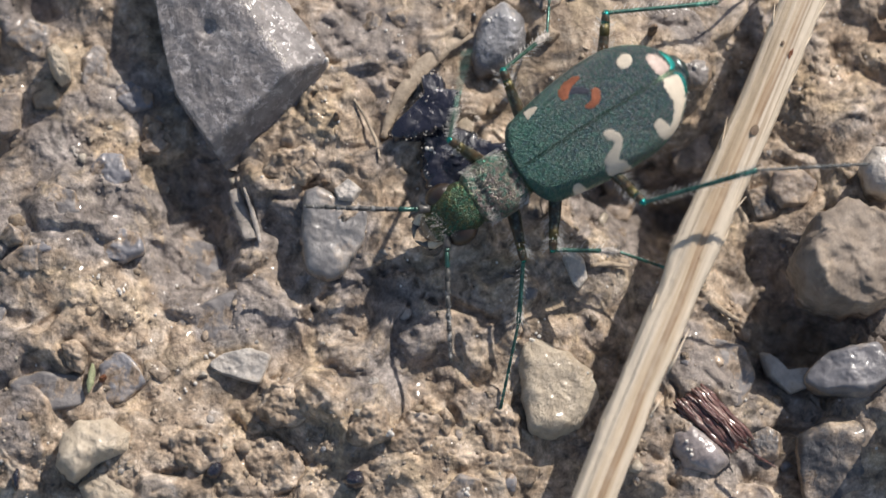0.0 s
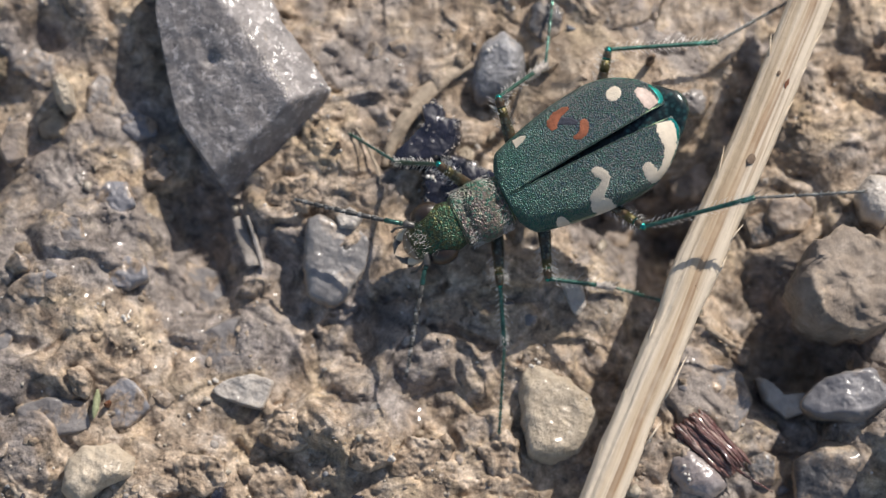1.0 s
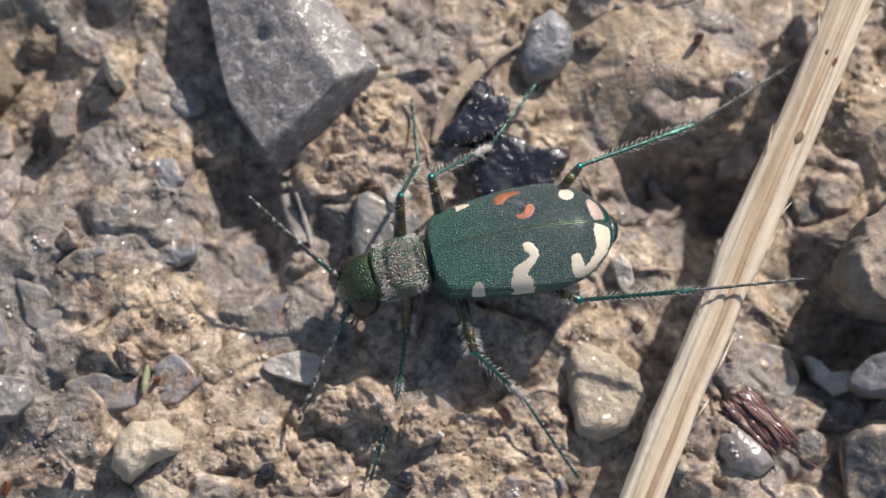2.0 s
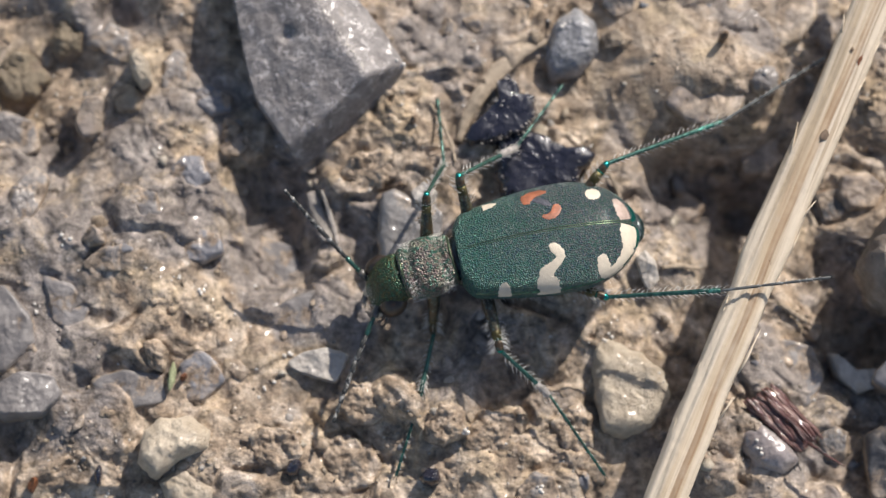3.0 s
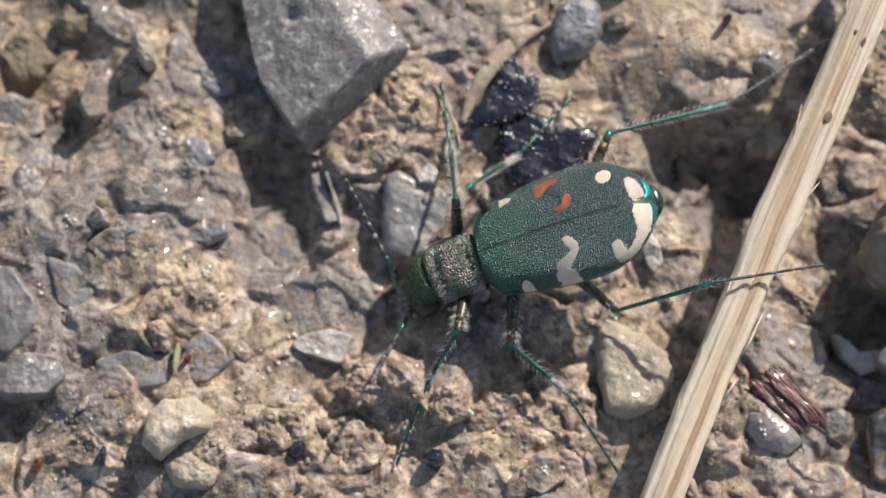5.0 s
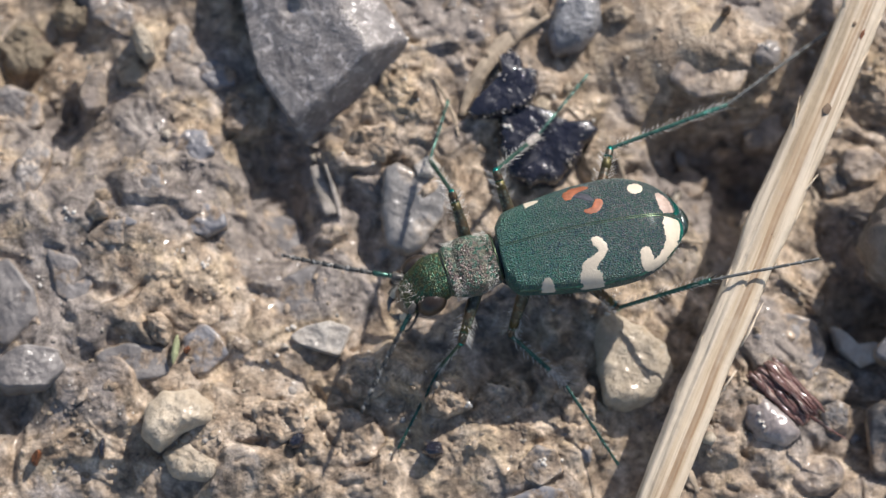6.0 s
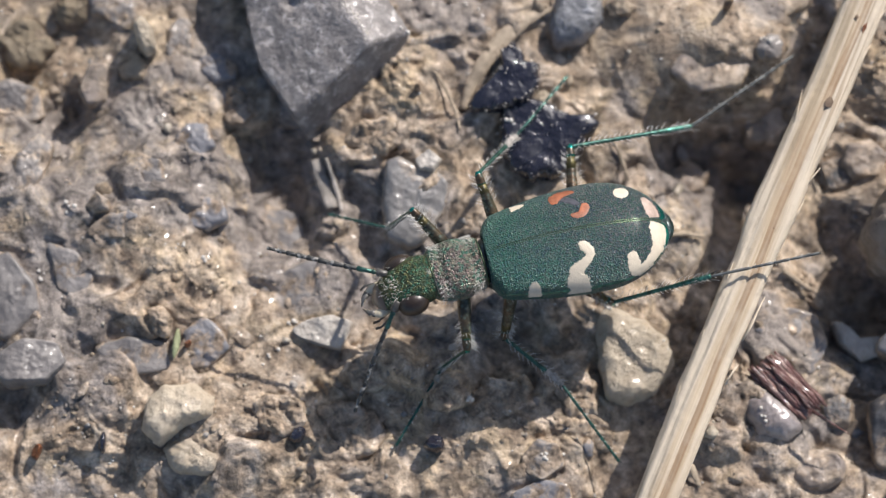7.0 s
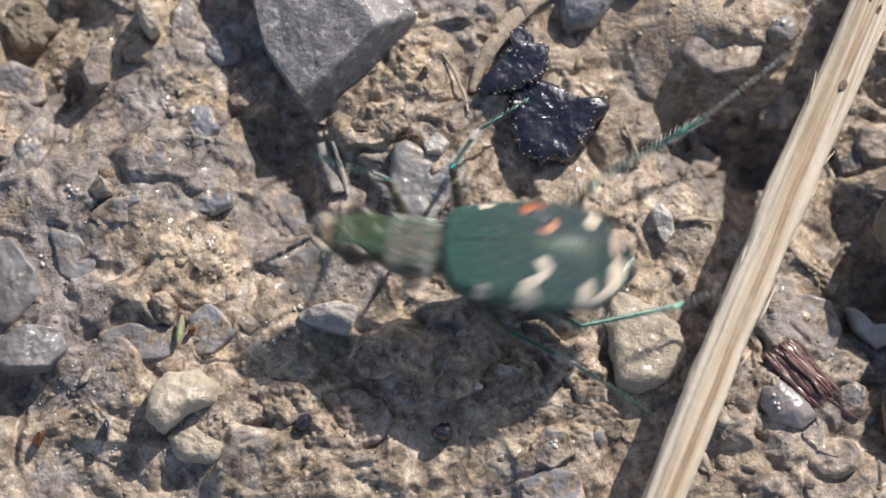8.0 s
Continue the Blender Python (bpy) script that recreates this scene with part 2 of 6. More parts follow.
QUARTZ = plain("quartz_grain", (0.62, 0.58, 0.52), 0.10, 0.0, 0.2, 2.0, 0.0, 0.8)
STRAW, BARK, FLAKE = straw_fibre(), bark(), charcoal()
STALK = plain("dry_grass_stalk", (0.37, 0.295, 0.215), 0.7, 0, 0.45, 1.6, 0.10)
STUB = plain("weathered_grey_stem", (0.33, 0.29, 0.25), 0.6, 0, 0.5, 1.8, 0.12)
KNOT = plain("rusty_knot", (0.16, 0.055, 0.02), 0.5, 0, 0.4, 2.0, 0.06)
KNOT_DARK = plain("dark_scar", (0.17, 0.115, 0.075), 0.7, 0, 0.4, 2.0, 0.08)
LIP = plain("horn_lip", (0.20, 0.14, 0.09), 0.3, 0, 0.2, 2.0, 0.01, 0.3)
MOSS = plain("green_moss", (0.29, 0.31, 0.17), 0.7, 0, 0.5, 2.5, 0.1)
ELYTRA = shell("green_elytra", (0.125, 0.134, 0.138), (0.038, 0.155, 0.112), 0.34, 0.45, 14.0, 0.13, 0.05, (60.0, 0.42))
BRONZE = shell("bronze_pronotum", (0.20, 0.15, 0.13), (0.05, 0.16, 0.11), 0.34, 0.6, 10.0, 0.13, 0.0, grains=((0.05, 0.20, 0.14), (0.42, 0.26, 0.25), (0.04, 0.045, 0.04), (0.38, 0.32, 0.24)))
HEAD = shell("green_head", (0.016, 0.060, 0.042), (0.085, 0.088, 0.026), 0.32, 0.6, 11.0, 0.09, 0.1, grains=((0.02, 0.14, 0.085), (0.15, 0.12, 0.03), (0.01, 0.022, 0.018), (0.07, 0.085, 0.045)))
BELLY = shell("dark_belly", (0.006, 0.010, 0.012), (0.012, 0.03, 0.03), 0.28, 0.4, 4.0, 0.02, 0.4)
LEG = shell("green_leg", (0.034, 0.080, 0.066), (0.042, 0.150, 0.112), 0.30, 0.6, 5.0, 0.015, 0.3)
THIGH = shell("bronze_green_thigh", (0.014, 0.034, 0.025), (0.125, 0.066, 0.030), 0.40, 0.4, 5.0, 0.015, 0.3)
TEAL = plain("teal_sheen", (0.015, 0.24, 0.21), 0.24, 0.85, 0.3, 1.0, 0.01)
COPPER = plain("golden_band", (0.10, 0.085, 0.035), 0.45, 0.6, 0.4, 3.0, 0.01)
GOLDEN = plain("golden_green_sheen", (0.085, 0.12, 0.07), 0.3, 0.8, 0.3, 2.0, 0.01)
IVORY = plain("cream_spot", (0.62, 0.535, 0.415), 0.5, 0.0, 0.12, 2.0, 0.02)
RUST = plain("rusty_spot", (0.30, 0.10, 0.048), 0.5, 0.0, 0.5, 2.0, 0.02)
DUSK = plain("dusky_violet_patch", (0.075, 0.075, 0.090), 0.4, 0.3, 0.3, 4.0, 0.02)
PALE = plain("ivory_mandible", (0.55, 0.47, 0.34), 0.35, 0.0, 0.2, 2.0, 0.01, 0.3)
ROSY = plain("dull_pink_spot", (0.40, 0.30, 0.25), 0.5, 0.0, 0.45, 1.5, 0.02)
EYE = plain("brown_compound_eye", (0.030, 0.020, 0.014), 0.30, 0.0, 0.3, 12.0, 0.012, 0.15)
HORN = plain("dark_antenna", (0.10, 0.094, 0.086), 0.35, 0.2, 0.6, 2.0, 0.01)
DUSTY = plain("dusty_dark_tarsus", (0.095, 0.100, 0.098), 0.45, 0.2, 0.7, 3.0, 0.02)
DUST = plain("pale_caked_dust", (0.46, 0.42, 0.38), 0.9, 0.0, 0.5, 5.0, 0.12)
HAIR = plain("white_hair", (0.72, 0.69, 0.63), 0.4, 0.0, 0.1, 2.0, 0.0)


# ---------------------------------------------------------------- shape tools
def part(name, bm, material, parent=None, label="", smooth=True):
    """Links a bmesh, drawn in millimetres, as one mesh object."""
    bmesh.ops.scale(bm, vec=(MM, MM, MM), verts=bm.verts)
    bmesh.ops.recalc_face_normals(bm, faces=bm.faces)
    me = bpy.data.meshes.new(name)
    bm.to_mesh(me)
    bm.free()
    for p in me.polygons:
        p.use_smooth = smooth
    me.materials.append(material)
    ob = new(name, me)
    ob.parent = parent
    return tagged(ob, label=label)


def grid_mesh(bm, rows, loop=False, cap=False):
    """Faces over rows of points; loop closes each row, cap closes the two ends."""
    vs = [[bm.verts.new(p) for p in row] for row in rows]
    n = len(rows[0])
    for a, b in zip(vs, vs[1:]):
        for i in range(n if loop else n - 1):
            j = (i + 1) % n
            bm.faces.new((a[i], a[j], b[j], b[i]))
    if cap:
        bm.faces.new(vs[0]), bm.faces.new(vs[-1][::-1])
    return vs


TABLES = {}


def table(seed):
    if seed not in TABLES:
        TABLES[seed] = np.random.RandomState(seed).rand(256, 256, 2)
    return TABLES[seed]


def wave(x, y, seed):
    """Smooth value noise from -1 to 1."""
    t = table(seed)[..., 0]
    i, j = np.floor(x).astype(int), np.floor(y).astype(int)
    u, v = x - i, y - j
    u, v = u * u * u * (u * (u * 6 - 15) + 10), v * v * v * (v * (v * 6 - 15) + 10)
    a, b, c, d = t[i & 255, j & 255], t[(i + 1) & 255, j & 255], t[i & 255, (j + 1) & 255], t[(i + 1) & 255, (j + 1) & 255]
    return 2 * ((a * (1 - u) + b * u) * (1 - v) + (c * (1 - u) + d * u) * v) - 1


def cloud(x, y, seed, octaves=4, gain=0.55):
    out, amp = 0.0, 1.0
    for o in range(octaves):
        out, amp, x, y = out + amp * wave(x, y, seed + o), amp * gain, x * 2.03 + 7.1, y * 2.03 + 3.7
    return out


def clods(x, y, seed):
    """Cell pattern: depth from the nearest joint, and a number of the clod's own."""
    t = table(seed)
    i, j = np.floor(x).astype(int), np.floor(y).astype(int)
    f1, f2, own = np.full(np.shape(x), 9.0), np.full(np.shape(x), 9.0), np.zeros(np.shape(x))
    for di in (-1, 0, 1):
        for dj in (-1, 0, 1):
            q = t[(i + di) & 255, (j + dj) & 255]
            d = np.hypot(i + di + q[..., 0] - x, j + dj + q[..., 1] - y)
            near = d < f1
            f2 = np.where(near, f1, np.minimum(f2, d))
            own = np.where(near, (q[..., 0] * 7.3 + q[..., 1] * 3.1) % 1.0, own)
            f1 = np.where(near, d, f1)
    return np.clip(f2 - f1, 0, 1), own


# hollows and swells of the ground: x, y, radius, height
SWELLS = [
    (-4.40, -6.40, 1.6, 0.8), (-1.80, -6.90, 1.5, 0.6), (2.40, -9.80, 2.4, 0.6),
    (11.30, 3.60, 1.5, -1.6), (12.20, 2.10, 1.5, -1.5), (12.60, 8.20, 2.2, 0.8), (10.20, 1.60, 1.0, -0.7),
    (-3.70, 1.10, 1.2, -1.2), (-3.60, -1.20, 1.1, -0.8), (-20.60, 7.80, 1.8, -1.0), (18.40, -1.60, 1.5, -1.0),
    (-7.77, 3.30, 1.7, -1.5), (-8.74, 6.87, 1.3, -0.4), (-7.09, 1.39, 1.6, -1.4), (1.76, -4.31, 2.8, -0.1), (4.70, -4.04, 2.6, -0.2), (-2.24, -4.58, 2.2, -0.2), (-2.24, -7.55, 1.6, 0.5),
    (13.08, 4.13, 2.3, -2.2), (14.94, 2.76, 1.9, -2.0), (16.02, 3.03, 1.8, -1.2), (-1.70, -9.16, 2.2, 0.7), (0.43, -7.55, 1.8, 0.9), (-8.88, -9.69, 2.6, 0.5), (2.56, -8.08, 1.0, -0.5),
    (-14.32, 0.30, 3.0, 0.7), (-12.95, -2.69, 2.0, 0.6), (-17.28, 0.57, 2.0, 0.5), (8.98, -3.77, 2.0, 0.4), (-2.27, 6.60, 2.4, 0.5), (13.27, 8.94, 3.2, 1.1),
    (19.26, 3.85, 2.4, -1.0), (20.10, -9.69, 3.0, -2.6), (19.13, -4.04, 2.2, -2.6), (18.38, -0.79, 1.5, -1.8), (21.26, -4.58, 2.5, -2.2), (-20.33, -8.62, 1.6, -1.6), (-17.66, 8.25, 2.2, -0.8), (-1.70, -10.76, 0.9, -0.4), (12.17, -5.39, 2.0, -0.9), (17.84, 7.43, 1.5, -1.0), (16.57, 3.85, 1.6, -0.9), (14.64, 0.03, 1.7, -1.2), (13.13, -2.69, 1.5, -0.9), (10.94, -8.08, 1.4, -0.8),
    (14.12, 1.66, 1.8, -1.4), (-18.24, 10.88, 1.2, -0.9), (-17.13, 8.94, 1.6, -1.0), (-20.07, 6.87, 1.3, -1.6), (-18.69, 4.95, 1.2, -1.4), (-20.40, 10.47, 1.6, -0.4), (-15.14, 11.91, 1.5, -1.5), (-19.57, 9.08, 1.2, -0.9), (-20.56, 4.13, 1.0, -1.0), (-17.61, 5.22, 1.2, -1.2), (-8.95, -0.24, 2.4, -0.6), (-4.38, -5.66, 2.2, -0.6), (-3.83, -8.62, 1.6, -0.5), (-5.97, -7.01, 1.6, -0.6), (8.26, 7.15, 0.9, -0.3), (9.20, 8.30, 2.2, 0.5), (11.20, 4.95, 1.4, -0.6), (7.41, 2.21, 1.6, -0.8), (-8.00, 1.20, 1.5, -0.8), (-7.60, -0.70, 1.5, -0.9), (-17.70, 6.00, 0.9, -1.0), (-18.40, 3.30, 1.2, -0.8)]


LINE = (Vector((9.50, -14.76)), Vector((22.65, 16.46)))       # the straw lies along this trough
SIDE = (*LINE[0], *(LINE[1] - LINE[0]).normalized())


# places: x, y, radius along x and y, weight
CRUMBLY = [(-4.5, -9.0, 6.0, 2.6, 0.6), (3.0, -9.5, 5.0, 2.6, 0.5), (-11.5, 4.5, 2.6, 3.0, 0.7), (-15.0, -10.5, 5.0, 2.5, 0.7), (-2.0, 6.6, 2.2, 2.2, 0.25), (-12.0, -2.8, 2.6, 1.6, 0.7), (19.5, 8.5, 2.5, 3.0, 0.7), (-17.5, 8.5, 3.0, 3.0, 0.5), (11.0, 0.8, 2.0, 2.0, 0.5)]
SMOOTH = [(2.5, -11.2, 3.0, 1.8, 0.6), (-1.0, -10.0, 1.8, 1.4, 0.5), (8.2, 8.6, 3.2, 2.6, 1.0), (10.4, 9.6, 4.6, 3.6, 1.0), (16.0, 11.5, 3.0, 2.6, 0.8), (9.2, 5.6, 1.8, 1.4, 0.7), (15.8, -5.4, 2.4, 1.8, 0.8), (2.2, 10.6, 3.0, 2.0, 0.5)]
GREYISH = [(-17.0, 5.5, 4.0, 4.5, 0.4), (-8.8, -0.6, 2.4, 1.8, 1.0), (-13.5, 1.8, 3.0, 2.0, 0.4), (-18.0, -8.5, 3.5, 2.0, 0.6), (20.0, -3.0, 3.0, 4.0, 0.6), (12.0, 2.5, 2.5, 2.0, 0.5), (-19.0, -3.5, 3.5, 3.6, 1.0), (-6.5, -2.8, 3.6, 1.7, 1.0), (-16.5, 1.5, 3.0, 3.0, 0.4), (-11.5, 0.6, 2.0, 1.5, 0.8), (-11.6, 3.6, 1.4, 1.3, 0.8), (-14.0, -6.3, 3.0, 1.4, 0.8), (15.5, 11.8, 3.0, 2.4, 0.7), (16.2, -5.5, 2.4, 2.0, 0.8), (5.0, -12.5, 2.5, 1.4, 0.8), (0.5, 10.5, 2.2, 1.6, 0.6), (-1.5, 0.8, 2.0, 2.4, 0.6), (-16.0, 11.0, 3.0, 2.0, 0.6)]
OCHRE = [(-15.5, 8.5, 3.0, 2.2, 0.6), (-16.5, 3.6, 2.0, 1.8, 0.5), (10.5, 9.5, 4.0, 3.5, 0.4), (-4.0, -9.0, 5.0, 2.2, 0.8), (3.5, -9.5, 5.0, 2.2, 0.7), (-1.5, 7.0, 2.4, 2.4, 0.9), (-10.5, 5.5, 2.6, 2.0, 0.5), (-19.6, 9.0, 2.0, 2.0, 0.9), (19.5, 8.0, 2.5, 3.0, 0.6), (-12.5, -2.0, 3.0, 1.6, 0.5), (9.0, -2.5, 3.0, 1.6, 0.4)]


def spread(x, y, places):
    """How strongly a place belongs to the listed patches, with ragged borders."""
    x, y = np.asarray(x, float), np.asarray(y, float)
    wx, wy = x + 1.0 * wave(x / 1.7, y / 1.7, 91) + 0.4 * wave(x / 0.6, y / 0.6, 92), y + 1.0 * wave(x / 1.7, y / 1.7, 93) + 0.4 * wave(x / 0.6, y / 0.6, 94)
    out = np.zeros(np.shape(x))
    for px, py, rx, ry, w in places:
        out = np.maximum(out, w * np.clip(1.6 - 1.6 * (((wx - px) / rx) ** 2 + ((wy - py) / ry) ** 2), 0, 1))
    return out


def height(x, y):
    """The ground's height in millimetres."""
    x, y = np.asarray(x, float), np.asarray(y, float)
    loose, calm = spread(x, y, CRUMBLY), 1 - 0.65 * spread(x, y, SMOOTH)
    wx, wy = x + 0.9 * wave(x / 1.9, y / 1.9, 3) + 0.25 * wave(x / 0.6, y / 0.6, 5), y + 0.9 * wave(x / 1.9, y / 1.9, 4) + 0.25 * wave(x / 0.6, y / 0.6, 6)
    near = np.clip((90 - np.hypot(x, y)) / 50, 0, 1) * (1 - 0.35 * np.clip((-x - 3) / 6, 0, 1)) * calm
    g1, own1 = clods(wx / 3.6, wy / 2.8, 11)
    g2, own2 = clods(wx / 1.30, wy / 1.10, 12)
    ease = lambda g: np.clip(g, 0, 1) ** 2 * (3 - 2 * np.clip(g, 0, 1))
    h = 0.60 * cloud(x / 8.0, y / 8.0, 20, 3)
    h = h + 0.50 * calm * ease(g1 * 2.0) * (0.2 + own1) - 0.4 * calm
    h = h + near * ((0.10 + 0.20 * loose) * ease(g2 * 1.8) * (0.1 + own2) * (own1 > 0.3) + 0.30 * cloud(wx / 2.3, wy / 2.3, 26, 3, 0.5) + (0.05 + 0.07 * loose) * cloud(wx / 0.60, wy / 0.60, 30, 3, 0.55))
    hole, own3 = clods(wx / 0.9, wy / 0.9, 14)
    h = h - near * 0.34 * (own3 > 0.88) * ease((hole - 0.25) * 2.2)
    g5, own5 = clods(x / 0.34 + 0.5 * wave(x / 0.3, y / 0.3, 61), y / 0.30 + 0.5 * wave(x / 0.3, y / 0.3, 62), 16)
    h = h + near * (0.035 + 0.20 * loose) * ease(g5 * 2.2) * own5 * own5
    pore, own4 = clods(wx / 0.42, wy / 0.42, 15)
    h = h - near * 0.16 * (own4 > 0.80) * ease((pore - 0.15) * 2.0) * np.clip(0.6 + 1.5 * wave(x / 2.5, y / 2.5, 44), 0, 1)
    for sx, sy, r, dz in SWELLS:
        h = h + dz * np.exp(-((x - sx) ** 2 + (y - sy) ** 2) / (r * r))
    d = ((x - SIDE[0]) * SIDE[3] - (y - SIDE[1]) * SIDE[2])
    h = h - 1.1 * np.exp(-((d + 1.5) / 1.6) ** 2) * near
    far = np.hypot(x, y)
    return h + np.clip((far - 150) / 1000, 0, 1) * 12 * wave(x / 700, y / 700, 41)


def ground():
    def axis(half, step):
        mid = np.arange(-half, half + step / 2, step)
        out = half + np.cumsum(step * 1.22 ** np.arange(1, 78))
        return np.concatenate([-out[::-1], mid, out])
    xs, ys = axis(27.0, 0.07), axis(17.0, 0.07)
    X, Y = np.meshgrid(xs, ys)
    Z = height(X, Y)
    nx, ny = len(xs), len(ys)
    co = np.stack([X, Y, Z], -1).reshape(-1, 3) * MM
    i = (np.arange(ny - 1)[:, None] * nx + np.arange(nx - 1)[None]).ravel()
    quads = np.stack([i, i + 1, i + 1 + nx, i + nx], 1).ravel()
    me = bpy.data.meshes.new("ground")
    me.vertices.add(len(co)), me.vertices.foreach_set("co", co.ravel().astype(np.float32))
    me.loops.add(len(quads)), me.loops.foreach_set("vertex_index", quads.astype(np.int32))
    me.polygons.add(len(i)), me.polygons.foreach_set("loop_start", (np.arange(len(i)) * 4).astype(np.int32))
    me.polygons.foreach_set("use_smooth", np.ones(len(i), bool))
    me.update(calc_edges=True)
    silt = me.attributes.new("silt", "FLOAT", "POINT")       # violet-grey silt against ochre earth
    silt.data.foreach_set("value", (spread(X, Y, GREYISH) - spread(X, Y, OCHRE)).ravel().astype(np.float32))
    slick = me.attributes.new("slick", "FLOAT", "POINT")     # even, washed silt
    slick.data.foreach_set("value", spread(X, Y, SMOOTH).ravel().astype(np.float32))
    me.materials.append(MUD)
    return tagged(new("ground", me), "damp tan mud crusted with clods and grit", "ground", "", "structure")


ground()


def level(x, y, r=0.5):
    """Mean height of the ground round a place."""
    a = np.linspace(0, 2 * math.pi, 9)[:-1]
    return float(np.mean(height(x + r * np.cos(a), y + r * np.sin(a))))


def rock(name, label, material, outline, tall, up=0.0, lean=(0, 0), blunt=2.2, jag=0.10, seed=0, facets=3, group="", category="stone", n=84, rings=20, fray=0.35):
    """A stone with the given outline seen from above: a domed, faceted top, rounded rim and buried foot."""
    rnd = random.Random(seed * 77 + len(outline))
    pts = [Vector((x, y)) for x, y in outline]
    c = sum(pts, Vector((0, 0))) / len(pts)
    rim = []
    size = max((p - c).length for p in pts)
    for k in range(n):
        a = 2 * math.pi * k / n
        d = Vector((math.cos(a), math.sin(a)))
        best = 0.05
        for p, q in zip(pts, pts[1:] + pts[:1]):
            e, w = q - p, p - c
            den = d.x * e.y - d.y * e.x
            if abs(den) > 1e-9:
                s, u = (w.x * e.y - w.y * e.x) / den, (w.x * d.y - w.y * d.x) / den
                if s > 0 and -1e-6 <= u <= 1 + 1e-6:
                    best = max(best, s)
        rim.append(best)
    for _ in range(1 if material in (CREAM, WHITE) else 2):
        rim = [0.25 * rim[k - 1] + 0.5 * rim[k] + 0.25 * rim[(k + 1) % n] for k in range(n)]
    planes = []
    for _ in range(facets):
        a, s = rnd.uniform(0, 6.28), rnd.uniform(0.25, 0.8)
        planes.append((math.cos(a) * s, math.sin(a) * s, rnd.uniform(0.72, 1.02)))
    bm = bmesh.new()
    rows = []
    ox, oy = rnd.uniform(0, 50), rnd.uniform(0, 50)
    for r in range(1, rings + 6):
        s = min(1.0, r / rings)
        row = []
        for k in range(n):
            a = 2 * math.pi * k / n
            x, y = math.cos(a) * rim[k] * s, math.sin(a) * rim[k] * s
            z = tall * max(0.0, 1 - s ** (blunt * 2)) ** 0.5 * 0.9 + tall * 0.1
            for fx, fy, top in planes:
                z = min(z, tall * (top - (fx * x + fy * y) / size))
            z += lean[0] * x + lean[1] * y
            grain = noise.fractal(Vector((x * 1.1 + ox, y * 1.1 + oy, 0.7)), 0.7, 2.1, 3)
            z += jag * grain * min(1.0, 0.35 + tall)
            if r > rings:
                f = (r - rings) / 6
                x, y, z = x * (1 - 0.10 * f), y * (1 - 0.10 * f), z - f * (tall + 1.5)
            w = 1 + fray * jag * noise.fractal(Vector((x * 1.7 + oy, y * 1.7 + ox, r * 0.11)), 0.6, 2.2, 3)
            row.append((x * w, y * w, z))
        rows.append(row)
    vs = grid_mesh(bm, rows, loop=True)
    top = bm.verts.new(sum((v.co for v in vs[0]), Vector()) / n)
    for k in range(n):
        bm.faces.new((top, vs[0][k], vs[0][(k + 1) % n]))
    bm.faces.new(vs[-1])
    ob = part(name, bm, material)
    ob.location = Vector((c.x, c.y, level(c.x, c.y, size * 0.7) + up)) * MM
    return tagged(ob, label, category, group)


def oval(x, y, rx, ry, turn=0, n=9, uneven=0.08, seed=1):
    """An uneven oval outline."""
    rnd, t = random.Random(seed), radians(turn)
    out = []
    for k in range(n):
        a, f = 2 * math.pi * k / n, 1 + rnd.uniform(-uneven, uneven)
        px, py = rx * math.cos(a) * f, ry * math.sin(a) * f
        out.append((x + px * math.cos(t) - py * math.sin(t), y + px * math.sin(t) + py * math.cos(t)))
    return out


